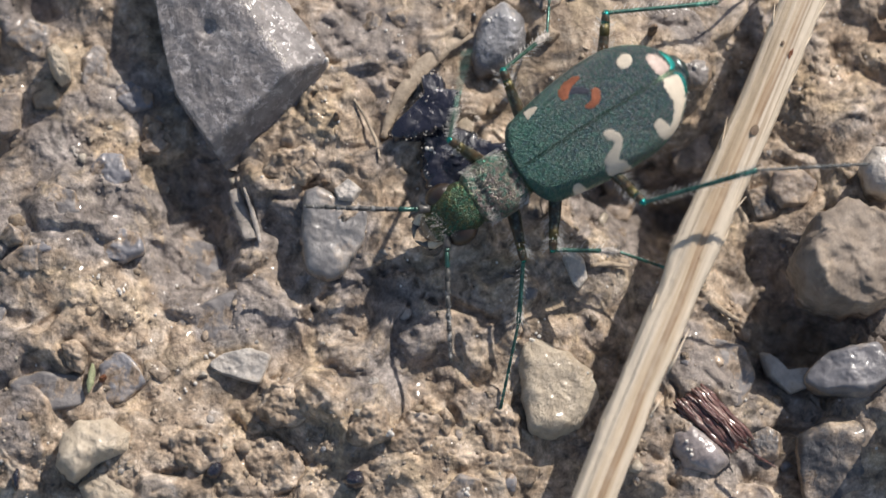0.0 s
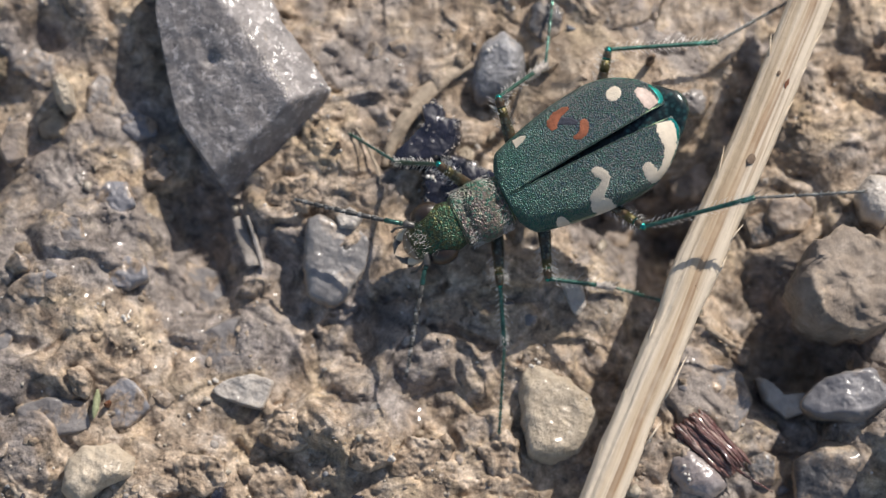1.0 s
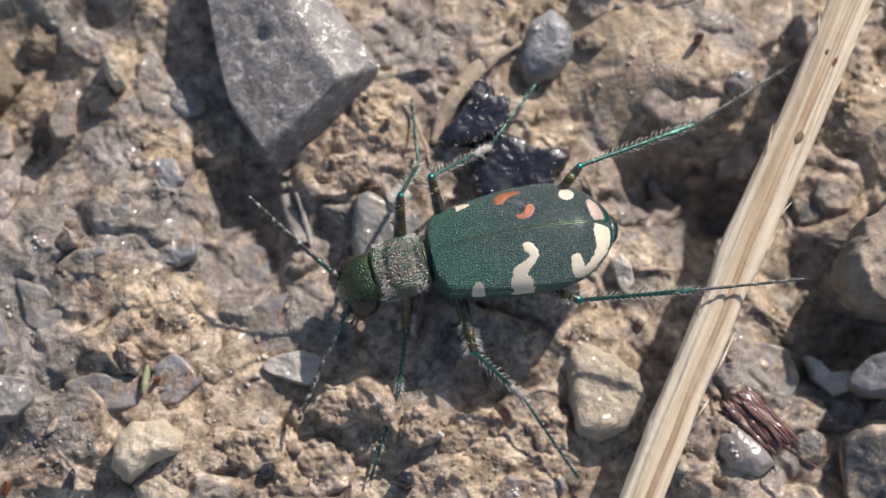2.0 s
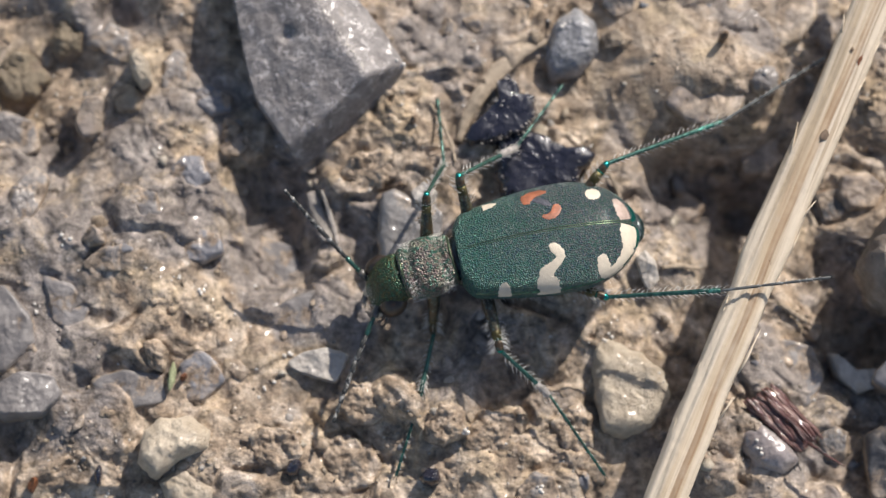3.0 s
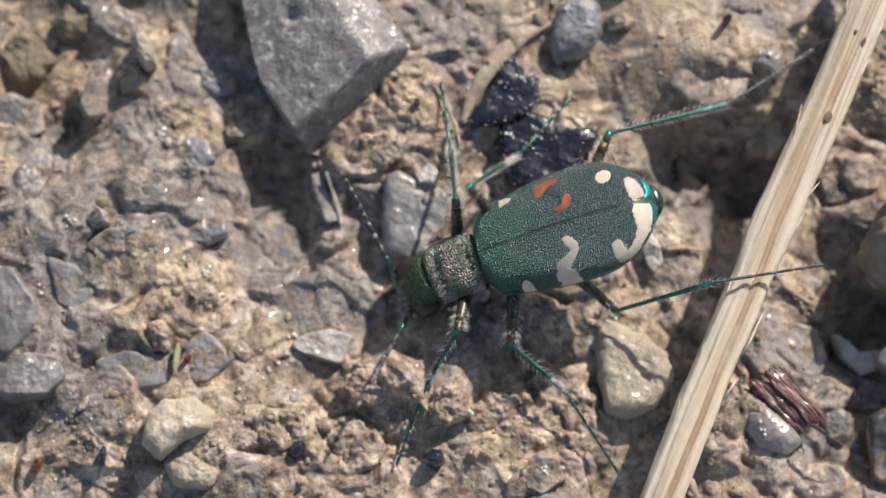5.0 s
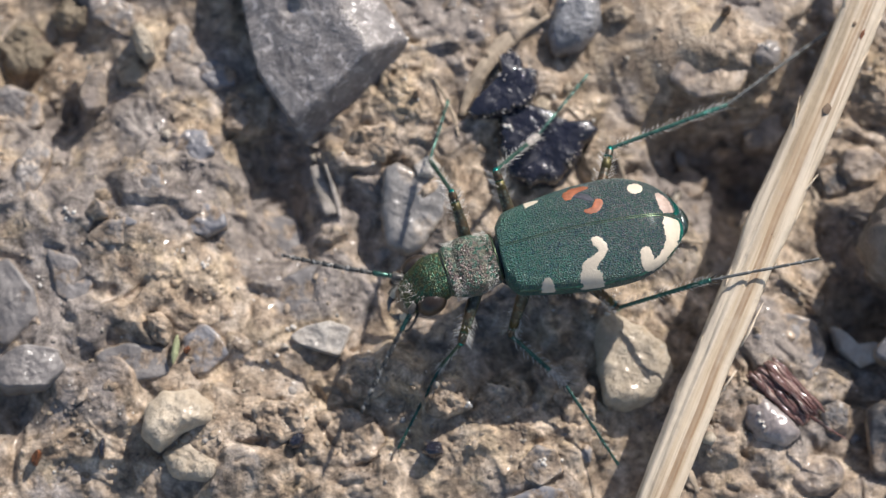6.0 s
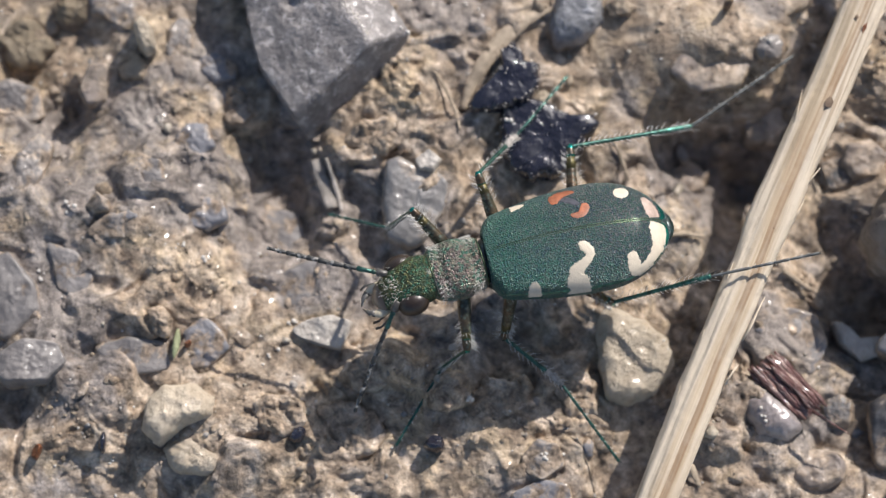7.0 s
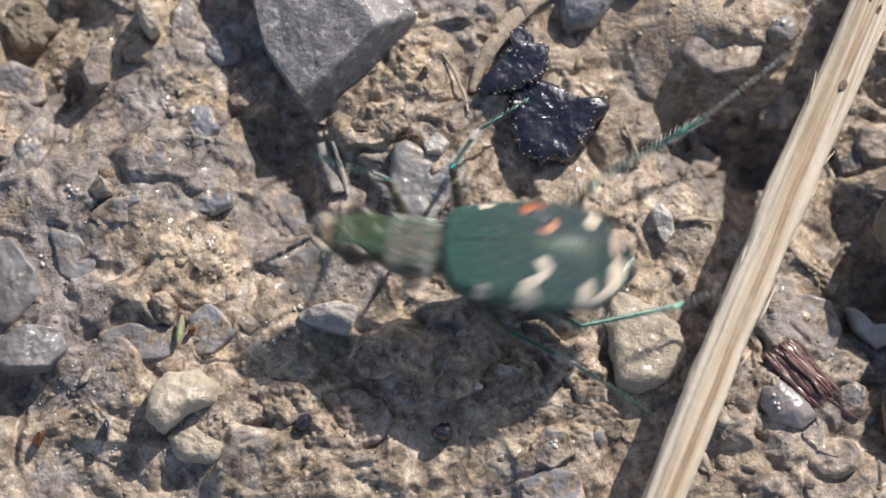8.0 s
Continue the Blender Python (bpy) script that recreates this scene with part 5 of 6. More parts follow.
def hairs(bm, roots, long, thick=0.014, lean=0.5, seed=1, flat=None):
    """Fine bristles from (place, direction) roots."""
    rnd = random.Random(seed)
    for p, d in roots:
        p, d = Vector(p), Vector(d).normalized()
        l = long * rnd.uniform(0.6, 1.15)
        q = p + d * l * 0.55 + Vector((rnd.uniform(-1, 1), rnd.uniform(-1, 1), rnd.uniform(-1, 1))) * 0.05 * l
        e = p + d * l + Vector((lean * l * 0.4, 0, -0.1 * l)) + Vector((rnd.uniform(-1, 1), rnd.uniform(-1, 1), rnd.uniform(-1, 1))) * 0.14 * l
        a = d.orthogonal().normalized()
        b = d.cross(a)
        rows = []
        for c, r in ((p, thick), (q, thick * 0.8), (e, thick * 0.2)):
            rows.append([c + r * (a * math.cos(k * 2.094) + b * math.sin(k * 2.094)) for k in range(3)])
        grid_mesh(bm, rows, loop=True)


def smooth_rows(rows, times=4):
    """Cross sections eased between the given ones."""
    rows = np.array(rows, float)
    n = len(rows)
    out = []
    for k in range(n - 1):
        p0, p1, p2, p3 = rows[max(0, k - 1)], rows[k], rows[k + 1], rows[min(n - 1, k + 2)]
        for q in range(times):
            t = q / times
            v = 0.5 * (2 * p1 + (p2 - p0) * t + (2 * p0 - 5 * p1 + 4 * p2 - p3) * t * t + (3 * p1 - p0 - 3 * p2 + p3) * t ** 3)
            v[3:] = np.maximum(v[3:], 0.01)
            out.append(tuple(v))
    out.append(tuple(rows[-1]))
    return out


NECK, WAIST = Vector((2.72, 0, 0.05)), Vector((0.30, 0, 0.0))   # joints of head and pronotum


def make_beetle():
    top = new("tiger_beetle")
    tagged(top, "metallic green tiger beetle with cream and rusty marks", "beetle")
    body = {"root": top}
    bm = bmesh.new()
    loft(bm, smooth_rows([(0.5, 0, -0.2, 0.5, 0.5, 0.5), (0.0, 0, -0.3, 1.3, 0.7, 0.8), (-1.5, 0, -0.35, 1.9, 0.6, 0.95), (-3.0, 0, -0.35, 2.0, 0.7, 0.9), (-4.5, 0, -0.3, 2.1, 0.8, 0.75),
                          (-6.5, 0, -0.25, 1.95, 0.7, 0.65), (-7.9, 0, -0.25, 1.35, 0.38, 0.45), (-8.45, 0, -0.26, 0.85, 0.34, 0.34), (-8.75, 0, -0.28, 0.55, 0.26, 0.28), (-8.90, 0, -0.32, 0.15, 0.1, 0.1)], 4), 28)
    body["abdomen"] = part("abdomen", bm, BELLY, top, "glossy blackish abdomen")
    for side, key in ((1, "left"), (-1, "right")):
        e = elytron(top, side)
        body["elytron_" + key] = e
        if side > 0:
            marks = [([(-4.20, 0.74), (-4.42, 0.92), (-4.62, 1.22), (-4.52, 1.48), (-4.18, 1.72), (-3.86, 1.98), (-3.82, 2.28), (-3.86, 2.50), (-3.86, 2.68)], [0.16, 0.50, 0.46, 0.36, 0.44, 0.70, 0.94, 1.06, 1.02], IVORY, "cream_band"),
                     ([(-1.84, 1.94), (-1.82, 2.14), (-1.78, 2.36)], [0.20, 0.52, 0.66], IVORY, "shoulder_spot"),
                     ([(-8.12, 0.14), (-8.06, 0.48), (-7.98, 0.94), (-7.80, 1.36), (-7.50, 1.74), (-7.16, 2.02), (-6.88, 2.20), (-6.62, 2.26)], [0.74, 0.84, 0.72, 0.50, 0.36, 0.28, 0.30, 0.30], IVORY, "tip_mark"),
                     ([(-6.66, 1.50), (-6.58, 1.72), (-6.54, 2.00), (-6.58, 2.26), (-6.62, 2.40)], [0.18, 0.52, 0.62, 0.64, 0.40], IVORY, "hind_spot")]
        else:
            marks = [([(-4.92, 1.24), (-4.90, 1.00), (-4.74, 0.76), (-4.46, 0.66), (-4.18, 0.74)], [0.26, 0.44, 0.40, 0.32, 0.16], RUST, "rusty_hook"),
                     ([(-3.58, 1.50), (-3.64, 1.80), (-3.92, 2.02), (-4.30, 2.08), (-4.62, 2.06)], [0.30, 0.54, 0.48, 0.32, 0.14], RUST, "rusty_bow"),
                     ([(-3.86, 1.66), (-4.16, 1.62), (-4.44, 1.44), (-4.66, 1.20)], [0.16, 0.34, 0.34, 0.18], DUSK, "dusky_patch"),
                     ([(-1.56, 1.92), (-1.86, 1.94), (-2.22, 1.96)], [0.42, 0.34, 0.12], IVORY, "shoulder_spot"),
                     (*dot(-6.74, 1.56, 0.33, 1.10), IVORY, "hind_spot"),
                     ([(-8.02, 0.14), (-7.96, 0.42), (-7.88, 0.82), (-7.70, 1.22)], [0.50, 0.62, 0.56, 0.26], ROSY, "tip_mark")]
        for path, wid, mt, nm in marks:
            part(nm, ribbon(path, wid, side), mt, e)
        part("suture_edge", ribbon([(-0.3, 0.045), (-3, 0.045), (-6, 0.045), (-8.3, 0.045)], [0.04, 0.045, 0.05, 0.045], side, 0.012, 3), GOLDEN, e)
        xs = [-0.5, -1.5, -3.0, -4.5, -6.0, -7.0, -7.6, -8.0]
        part("margin", ribbon([(x, ely_half(x) * 0.975) for x in xs], [0.05] * 8, side, 0.010, 3), LEG, e, "thin dark green margin")
        part("tip_edge", ribbon([(-8.28, 0.12), (-8.45, 0.30), (-8.42, 0.75), (-8.25, 1.15)], [0.14, 0.18, 0.16, 0.06], side, 0.02, 3), TEAL, e)
    bm = bmesh.new()
    hairs(bm, [((-x, s * (ely_half(-x) - 0.1), -0.15), (-0.4, s, -0.4)) for s in (1, -1) for x in np.linspace(0.5, 8.3, 40)], 0.35, 0.008, 0, 3)
    part("belly_hair", bm, HAIR, top, "sparse white hair")
    # pronotum, drawn round the waist joint
    bm = bmesh.new()
    loft(bm, [(x - WAIST.x, cy, cz, hw, up - 0.17 * math.exp(-((x - 0.66) / 0.15) ** 2) - 0.15 * math.exp(-((x - 2.12) / 0.15) ** 2), dn) for x, cy, cz, hw, up, dn in smooth_rows([
        (0.12, 0, -0.1, 1.02, 0.80, 0.7), (0.28, 0, -0.1, 1.22, 0.98, 0.8), (0.60, 0, -0.1, 1.27, 1.04, 0.9), (1.1, 0, -0.1, 1.43, 1.17, 1.0), (1.6, 0, -0.1, 1.47, 1.18, 1.0),
        (2.10, 0, -0.08, 1.38, 1.06, 0.95), (2.50, 0, -0.05, 1.27, 0.94, 0.85), (2.72, 0, -0.05, 1.10, 0.80, 0.7)], 8)], 48, 0.94)
    for v in bm.verts:
        if v.co.z > 0.4:
            mid = math.exp(-((v.co.x - 1.05) / 0.55) ** 2)
            v.co.z += -0.10 * math.exp(-(v.co.y / 0.10) ** 2) + 0.07 * mid * math.exp(-((abs(v.co.y) - 0.55) / 0.30) ** 2)
    pro = part("pronotum", bm, BRONZE, top, "bronze-green granular pronotum with pale hair")
    body["pronotum"] = pro
    rnd = random.Random(8)
    bm = bmesh.new()
    roots = []
    for _ in range(1100):
        x, t = rnd.uniform(0.05, 2.15), rnd.choice((-1, 1)) * rnd.gauss(1.10, 0.42)
        roots.append(((x, 1.38 * math.sin(t), -0.1 + 1.06 * math.cos(t)), (0.7, math.sin(t) * 0.8, math.cos(t) * 0.6)))
    hairs(bm, roots, 0.15, 0.0058, 0.5, 4)
    part("pale_hair", bm, HAIR, pro, "short white hair")
    bm = bmesh.new()
    tube(bm, [(-0.10, 1.16 * math.sin(q), -0.1 + 0.96 * math.cos(q)) for q in np.linspace(-1.5, 1.5, 25)], [0.045] * 25, 8)
    part("hind_rim", bm, GOLDEN, pro, "raised golden-green hind rim")
    bm = bmesh.new()
    tube(bm, [(2.30, 1.20 * math.sin(q), -0.05 + 0.90 * math.cos(q)) for q in np.linspace(-1.5, 1.5, 25)], [0.030] * 25, 8)
    part("front_rim", bm, GOLDEN, pro, "fine green front rim")
    # head, drawn round the neck joint
    bm = bmesh.new()
    loft(bm, [(x - NECK.x, cy, cz, hw, up, dn) for x, cy, cz, hw, up, dn in smooth_rows([
        (2.45, 0, 0.0, 0.98, 0.70, 0.6), (2.9, 0, 0.02, 1.16, 0.86, 0.75), (3.4, 0, 0.05, 1.20, 0.90, 0.8), (3.95, 0, 0.05, 1.12, 0.82, 0.78), (4.45, 0, 0.02, 1.02, 0.66, 0.7),
        (4.85, 0, -0.05, 0.90, 0.48, 0.55), (5.10, 0, -0.12, 0.70, 0.26, 0.4)], 6)], 40, 0.95)
    for v in bm.verts:       # brow: sunken between the eyes, with fine furrows beside them
        if v.co.z > 0.25:
            v.co.z -= 0.13 * math.exp(-(v.co.y / 0.42) ** 2) * math.exp(-((v.co.x - 1.35) / 0.55) ** 2)
    head = part("head", bm, HEAD, top, "green and coppery finely wrinkled head")
    body["head"] = head
    for s in (1, -1):
        bm = bmesh.new()
        bmesh.ops.create_uvsphere(bm, u_segments=24, v_segments=16, radius=1.0)
        for v in bm.verts:
            v.co = Vector((v.co.x * 0.76 + 1.14, s * (0.99 + v.co.y * s * 0.56), 0.04 + v.co.z * 0.62))
        part("eye", bm, EYE, head, "bulging dark brown compound eye")
        bm = bmesh.new()
        tube(bm, [(2.25, s * 0.62, -0.25), (2.75, s * 0.66, -0.32), (3.15, s * 0.45, -0.38), (3.40, s * 0.08, -0.42)], [0.26, 0.22, 0.14, 0.03], 10, 0.7)
        part("mandible", bm, PALE, head, "ivory mandible with a dark tip")
        bm = bmesh.new()
        tube(bm, [(2.95, s * 0.55, -0.36), (3.2, s * 0.40, -0.39), (3.44, s * 0.05, -0.43)], [0.19, 0.135, 0.02], 10, 0.8)
        part("mandible_tip", bm, HORN, head)
        for q in (0.0, 0.32):
            bm = bmesh.new()
            tube(bm, [(2.1, s * (0.75 - q), -0.5), (2.55, s * (1.0 - q), -0.62), (2.95, s * (1.12 - q), -0.75), (3.2, s * (1.05 - q), -0.85)], [0.07, 0.06, 0.055, 0.07], 8)
            part("palp", bm, HORN, head)
    bm = bmesh.new()
    loft(bm, [(2.20, 0, -0.06, 0.75, 0.14, 0.1), (2.42, 0, -0.10, 0.74, 0.14, 0.1), (2.62, 0, -0.16, 0.62, 0.12, 0.1), (2.80, 0, -0.22, 0.30, 0.08, 0.06), (2.88, 0, -0.25, 0.08, 0.03, 0.03)], 24)
    part("labrum", bm, LIP, head, "horn-coloured upper lip")
    bm = bmesh.new()
    roots = [((rnd.uniform(1.6, 2.3), s * rnd.uniform(0.15, 0.8), rnd.uniform(0.25, 0.5)), (0.4, s * rnd.uniform(-0.2, 0.6), 1)) for s in (1, -1) for _ in range(30)]
    roots += [((rnd.gauss(1.45, 0.35), rnd.gauss(0, 0.35), 0.62), (0.6, rnd.uniform(-0.6, 0.6), 0.5)) for _ in range(110)]
    hairs(bm, roots, 0.20, 0.0065, 0.6, 6)
    part("brow_hair", bm, HAIR, head, "white hair on the brow")
    # feelers: joints along x from the socket
    for s, key in ((1, "left"), (-1, "right")):
        feeler = None
        x = 0.0
        for k in range(11):
            l = (0.55, 0.18, 0.75, 0.62, 0.66, 0.58, 0.55, 0.50, 0.48, 0.45, 0.50)[k]
            r = (0.21, 0.14, 0.135, 0.132, 0.145, 0.142, 0.138, 0.132, 0.126, 0.118, 0.095)[k]
            bow = [s * 0.055 * (q * 2.0) ** 1.4 * 0.25 for q in (x, x + l * 0.5, x + l)]
            bm = bmesh.new()
            tube(bm, [(x, bow[0], 0), (x + 0.08 * l, bow[0], 0), (x + l * 0.55, bow[1], 0), (x + l * 0.92, bow[2], 0), (x + l, bow[2], 0)], [r * 0.5, r * 0.75, r * 0.85, r, r * 0.6], 10)
            if feeler is None:
                feeler = part("antenna", bm, HORN, top, "jointed antenna, green at the base and dusty grey beyond")
            else:
                part("antenna_joint", bm, LEG if k < 3 else DUSTED, feeler)
            x += l
        body["antenna_" + key] = feeler
    return body


def bristled(bm_roots, parent, long, seed, lean=0.4, thick=0.015):
    bm = bmesh.new()
    hairs(bm, bm_roots, long, thick, lean, seed)
    return part("bristles", bm, HAIR, parent, "stiff white bristles")


def make_leg(root, thigh, shin, foot, seed, skin, dusty):
    """Three pieces, each along x from its joint."""
    rnd = random.Random(seed)
    bm = bmesh.new()
    loft(bm, smooth_rows([(-0.15, 0, 0, 0.16, 0.2, 0.2), (0.1, 0, 0, 0.29, 0.31, 0.31), (thigh * 0.35, 0, 0, 0.31, 0.33, 0.33), (thigh * 0.75, 0, 0, 0.23, 0.25, 0.25), (thigh * 0.95, 0, 0, 0.20, 0.22, 0.22), (thigh + 0.12, 0, 0, 0.10, 0.11, 0.11)], 4), 14)
    f = part("femur", bm, THIGH, root, "bronze-green femur")
    bristled([((rnd.uniform(0.3, 1.0) ** 0.6 * thigh, s * 0.21, rnd.uniform(-0.1, 0.2)), (rnd.uniform(0.2, 1.2), s, rnd.uniform(-0.4, 0.8))) for s in (1, -1) for _ in range(24)], f, 0.42, seed, 0.4, 0.0095)
    bm = bmesh.new()
    loft(bm, [(thigh - 0.50, 0, 0, 0.222, 0.243, 0.243), (thigh - 0.05, 0, 0, 0.175, 0.19, 0.19), (thigh + 0.13, 0, 0, 0.108, 0.115, 0.115)], 14)
    part("knee", bm, TEAL, f, "teal iridescent knee")
    bm = bmesh.new()
    loft(bm, [(thigh - 1.15, 0, 0, 0.225, 0.245, 0.245), (thigh - 0.8, 0, 0, 0.240, 0.260, 0.260), (thigh - 0.48, 0, 0, 0.220, 0.240, 0.240)], 14)
    part("femur_band", bm, COPPER, f, "golden green band")
    bm = bmesh.new()
    hairs(bm, [((thigh - rnd.uniform(0.35, 0.8), 0.21 * math.sin(q * 0.524), 0.21 * math.cos(q * 0.524)), (0.5, math.sin(q * 0.524), math.cos(q * 0.524))) for q in range(22)], 0.33, 0.0135, 0.4, seed + 5)
    part("knee_tuft", bm, HAIR, f, "spiky white bristles round the knee")
    bm = bmesh.new()
    loft(bm, smooth_rows([(-0.08, 0, 0, 0.07, 0.08, 0.08), (0.1, 0, 0, 0.10, 0.11, 0.11), (shin * 0.5, 0, 0, 0.105, 0.11, 0.11), (shin * 0.95, 0, 0, 0.13, 0.13, 0.13), (shin + 0.05, 0, 0, 0.08, 0.08, 0.08)], 4), 12)
    t = part("tibia", bm, LEG, root, "slender green tibia")
    bristled([((x, s * 0.09, 0.03), (0.8 + rnd.uniform(-0.3, 0.4), s, rnd.uniform(-0.2, 0.7))) for s in (1, -1) for x in np.linspace(0.4, shin * 0.97, int(shin * 3.8))], t, 0.34, seed + 1, 0.7, 0.018)
    bm = bmesh.new()
    hairs(bm, [((shin * rnd.uniform(0.82, 1.0), 0.10 * math.sin(q * 0.7), 0.10 * math.cos(q * 0.7)), (0.8, math.sin(q * 0.7), math.cos(q * 0.7))) for q in range(56)], 0.19, 0.012, 0.5, seed + 3)
    if dusty:       # caked dust where the tibia ends
        loft(bm, smooth_rows([(shin * 0.70, 0, 0, 0.10, 0.11, 0.11), (shin * 0.80, 0, 0.01, 0.145, 0.135, 0.135), (shin * 0.90, 0.01, 0.02, 0.165, 0.15, 0.15), (shin * 0.97, -0.01, 0.01, 0.15, 0.14, 0.14), (shin * 1.04, 0, 0, 0.07, 0.07, 0.07)], 3), 12)
        hairs(bm, [((shin * rnd.uniform(0.70, 1.03), 0.13 * math.sin(q * 0.7), 0.13 * math.cos(q * 0.7)), (0.4, math.sin(q * 0.7), math.cos(q * 0.7))) for q in range(70)], 0.11, 0.014, 0.5, seed + 4)
    part("dusty_tuft", bm, DUST if dusty else HAIR, t, "pale dusty tuft of hair")
    bm = bmesh.new()
    for s in (1, -1):
        tube(bm, [(shin * 0.97, s * 0.08, -0.04), (shin + 0.25, s * 0.22, -0.08), (shin + 0.48, s * 0.30, -0.10)], [0.035, 0.025, 0.006], 6)
    part("spur", bm, HORN, t)
    tarsus = None
    x = 0.0
    for k, share in enumerate((0.38, 0.20, 0.15, 0.11, 0.16)):
        l = foot * share
        bm = bmesh.new()
        tube(bm, [(x, 0, 0), (x + 0.06, 0, 0.0), (x + l * 0.9, 0, 0.0), (x + l, 0, -0.01)], [0.045, 0.062, 0.082, 0.055], 8)
        if tarsus is None:
            tarsus = part("tarsus", bm, skin, root, "thin five-jointed tarsus")
        else:
            part("tarsus_joint", bm, skin, tarsus)
        x += l
    bm = bmesh.new()
    for s in (1, -1):
        tube(bm, [(x - 0.03, s * 0.02, 0), (x + 0.12, s * 0.07, -0.01), (x + 0.24, s * 0.10, -0.08)], [0.03, 0.02, 0.004], 6)
    part("claw", bm, HORN, tarsus)
    bristled([((q, s * 0.05, 0), (0.8, s, 0.1)) for s in (1, -1) for q in np.linspace(0.2, foot * 0.9, int(foot * 3))], tarsus, 0.16, seed + 2, 0.6)
    return f, t, tarsus


BEETLE = make_beetle()


# ---------------------------------------------------------------- movement
# seconds, place in millimetres, roll, pitch, heading in degrees
BODY = [
    (0.00, 7.38, 3.07, 3.47, -5.0, 14.0, 210.9),
    (0.50, 6.96, 3.39, 3.47, -5.0, 14.0, 204.6),
    (0.90, 6.88, 3.23, 3.47, -5.0, 14.0, 206.8),
    (1.00, 6.80, 3.13, 3.47, -5.0, 14.0, 206.6),
    (1.10, 5.79, 2.08, 3.00, 2.5, -0.0, 204.0),
    (1.20, 1.95, -0.45, 3.40, 10.0, -7.6, 196.3),
    (1.30, 0.86, -0.44, 3.03, 12.0, -0.6, 188.3),
    (1.50, 0.62, -0.63, 3.17, 16.0, -3.2, 189.1),
    (2.00, 0.87, -0.84, 3.23, 14.0, -2.5, 191.1),
    (3.50, 0.90, -0.92, 3.18, 11.0, -1.6, 190.8),
    (4.00, 0.88, -0.95, 3.27, 11.0, -3.2, 190.9),
    (4.30, 1.02, -0.92, 3.21, 11.0, -2.2, 191.1),
    (4.50, 1.39, -0.82, 3.04, 11.0, -0.8, 191.1),
    (4.80, 2.28, -1.16, 2.60, 7.0, 11.0, 193.4),
    (5.00, 1.95, -1.53, 2.37, 3.0, 18.0, 195.7),
    (5.10, 2.32, -1.34, 3.15, 11.0, 0.9, 196.5),
    (5.20, 3.38, -0.58, 3.51, 19.0, 3.6, 182.7),
    (5.70, 3.09, -1.88, 4.38, 16.3, -3.4, 189.6),
    (6.30, 2.42, -2.69, 4.18, 15.2, 4.2, 194.4),
    (6.50, 1.45, -2.90, 4.35, 15.2, 1.0, 193.6),
    (6.80, 1.98, -2.85, 4.53, 15.2, -0.7, 192.6),
    (7.00, 2.02, -2.83, 4.61, 15.2, -2.2, 192.3),
    (7.50, 2.03, -2.83, 4.52, 15.2, -0.5, 191.9),
    (7.80, 1.97, -2.87, 4.61, 15.2, -2.0, 192.2),
    (7.90, 1.86, -2.87, 4.61, 15.2, -2.0, 192.1),
    (7.95, 1.21, -3.02, 4.78, 16.7, -5.4, 188.7),
    (8.00, -0.37, -2.97, 4.41, 16.0, -5.9, 176.1),
]
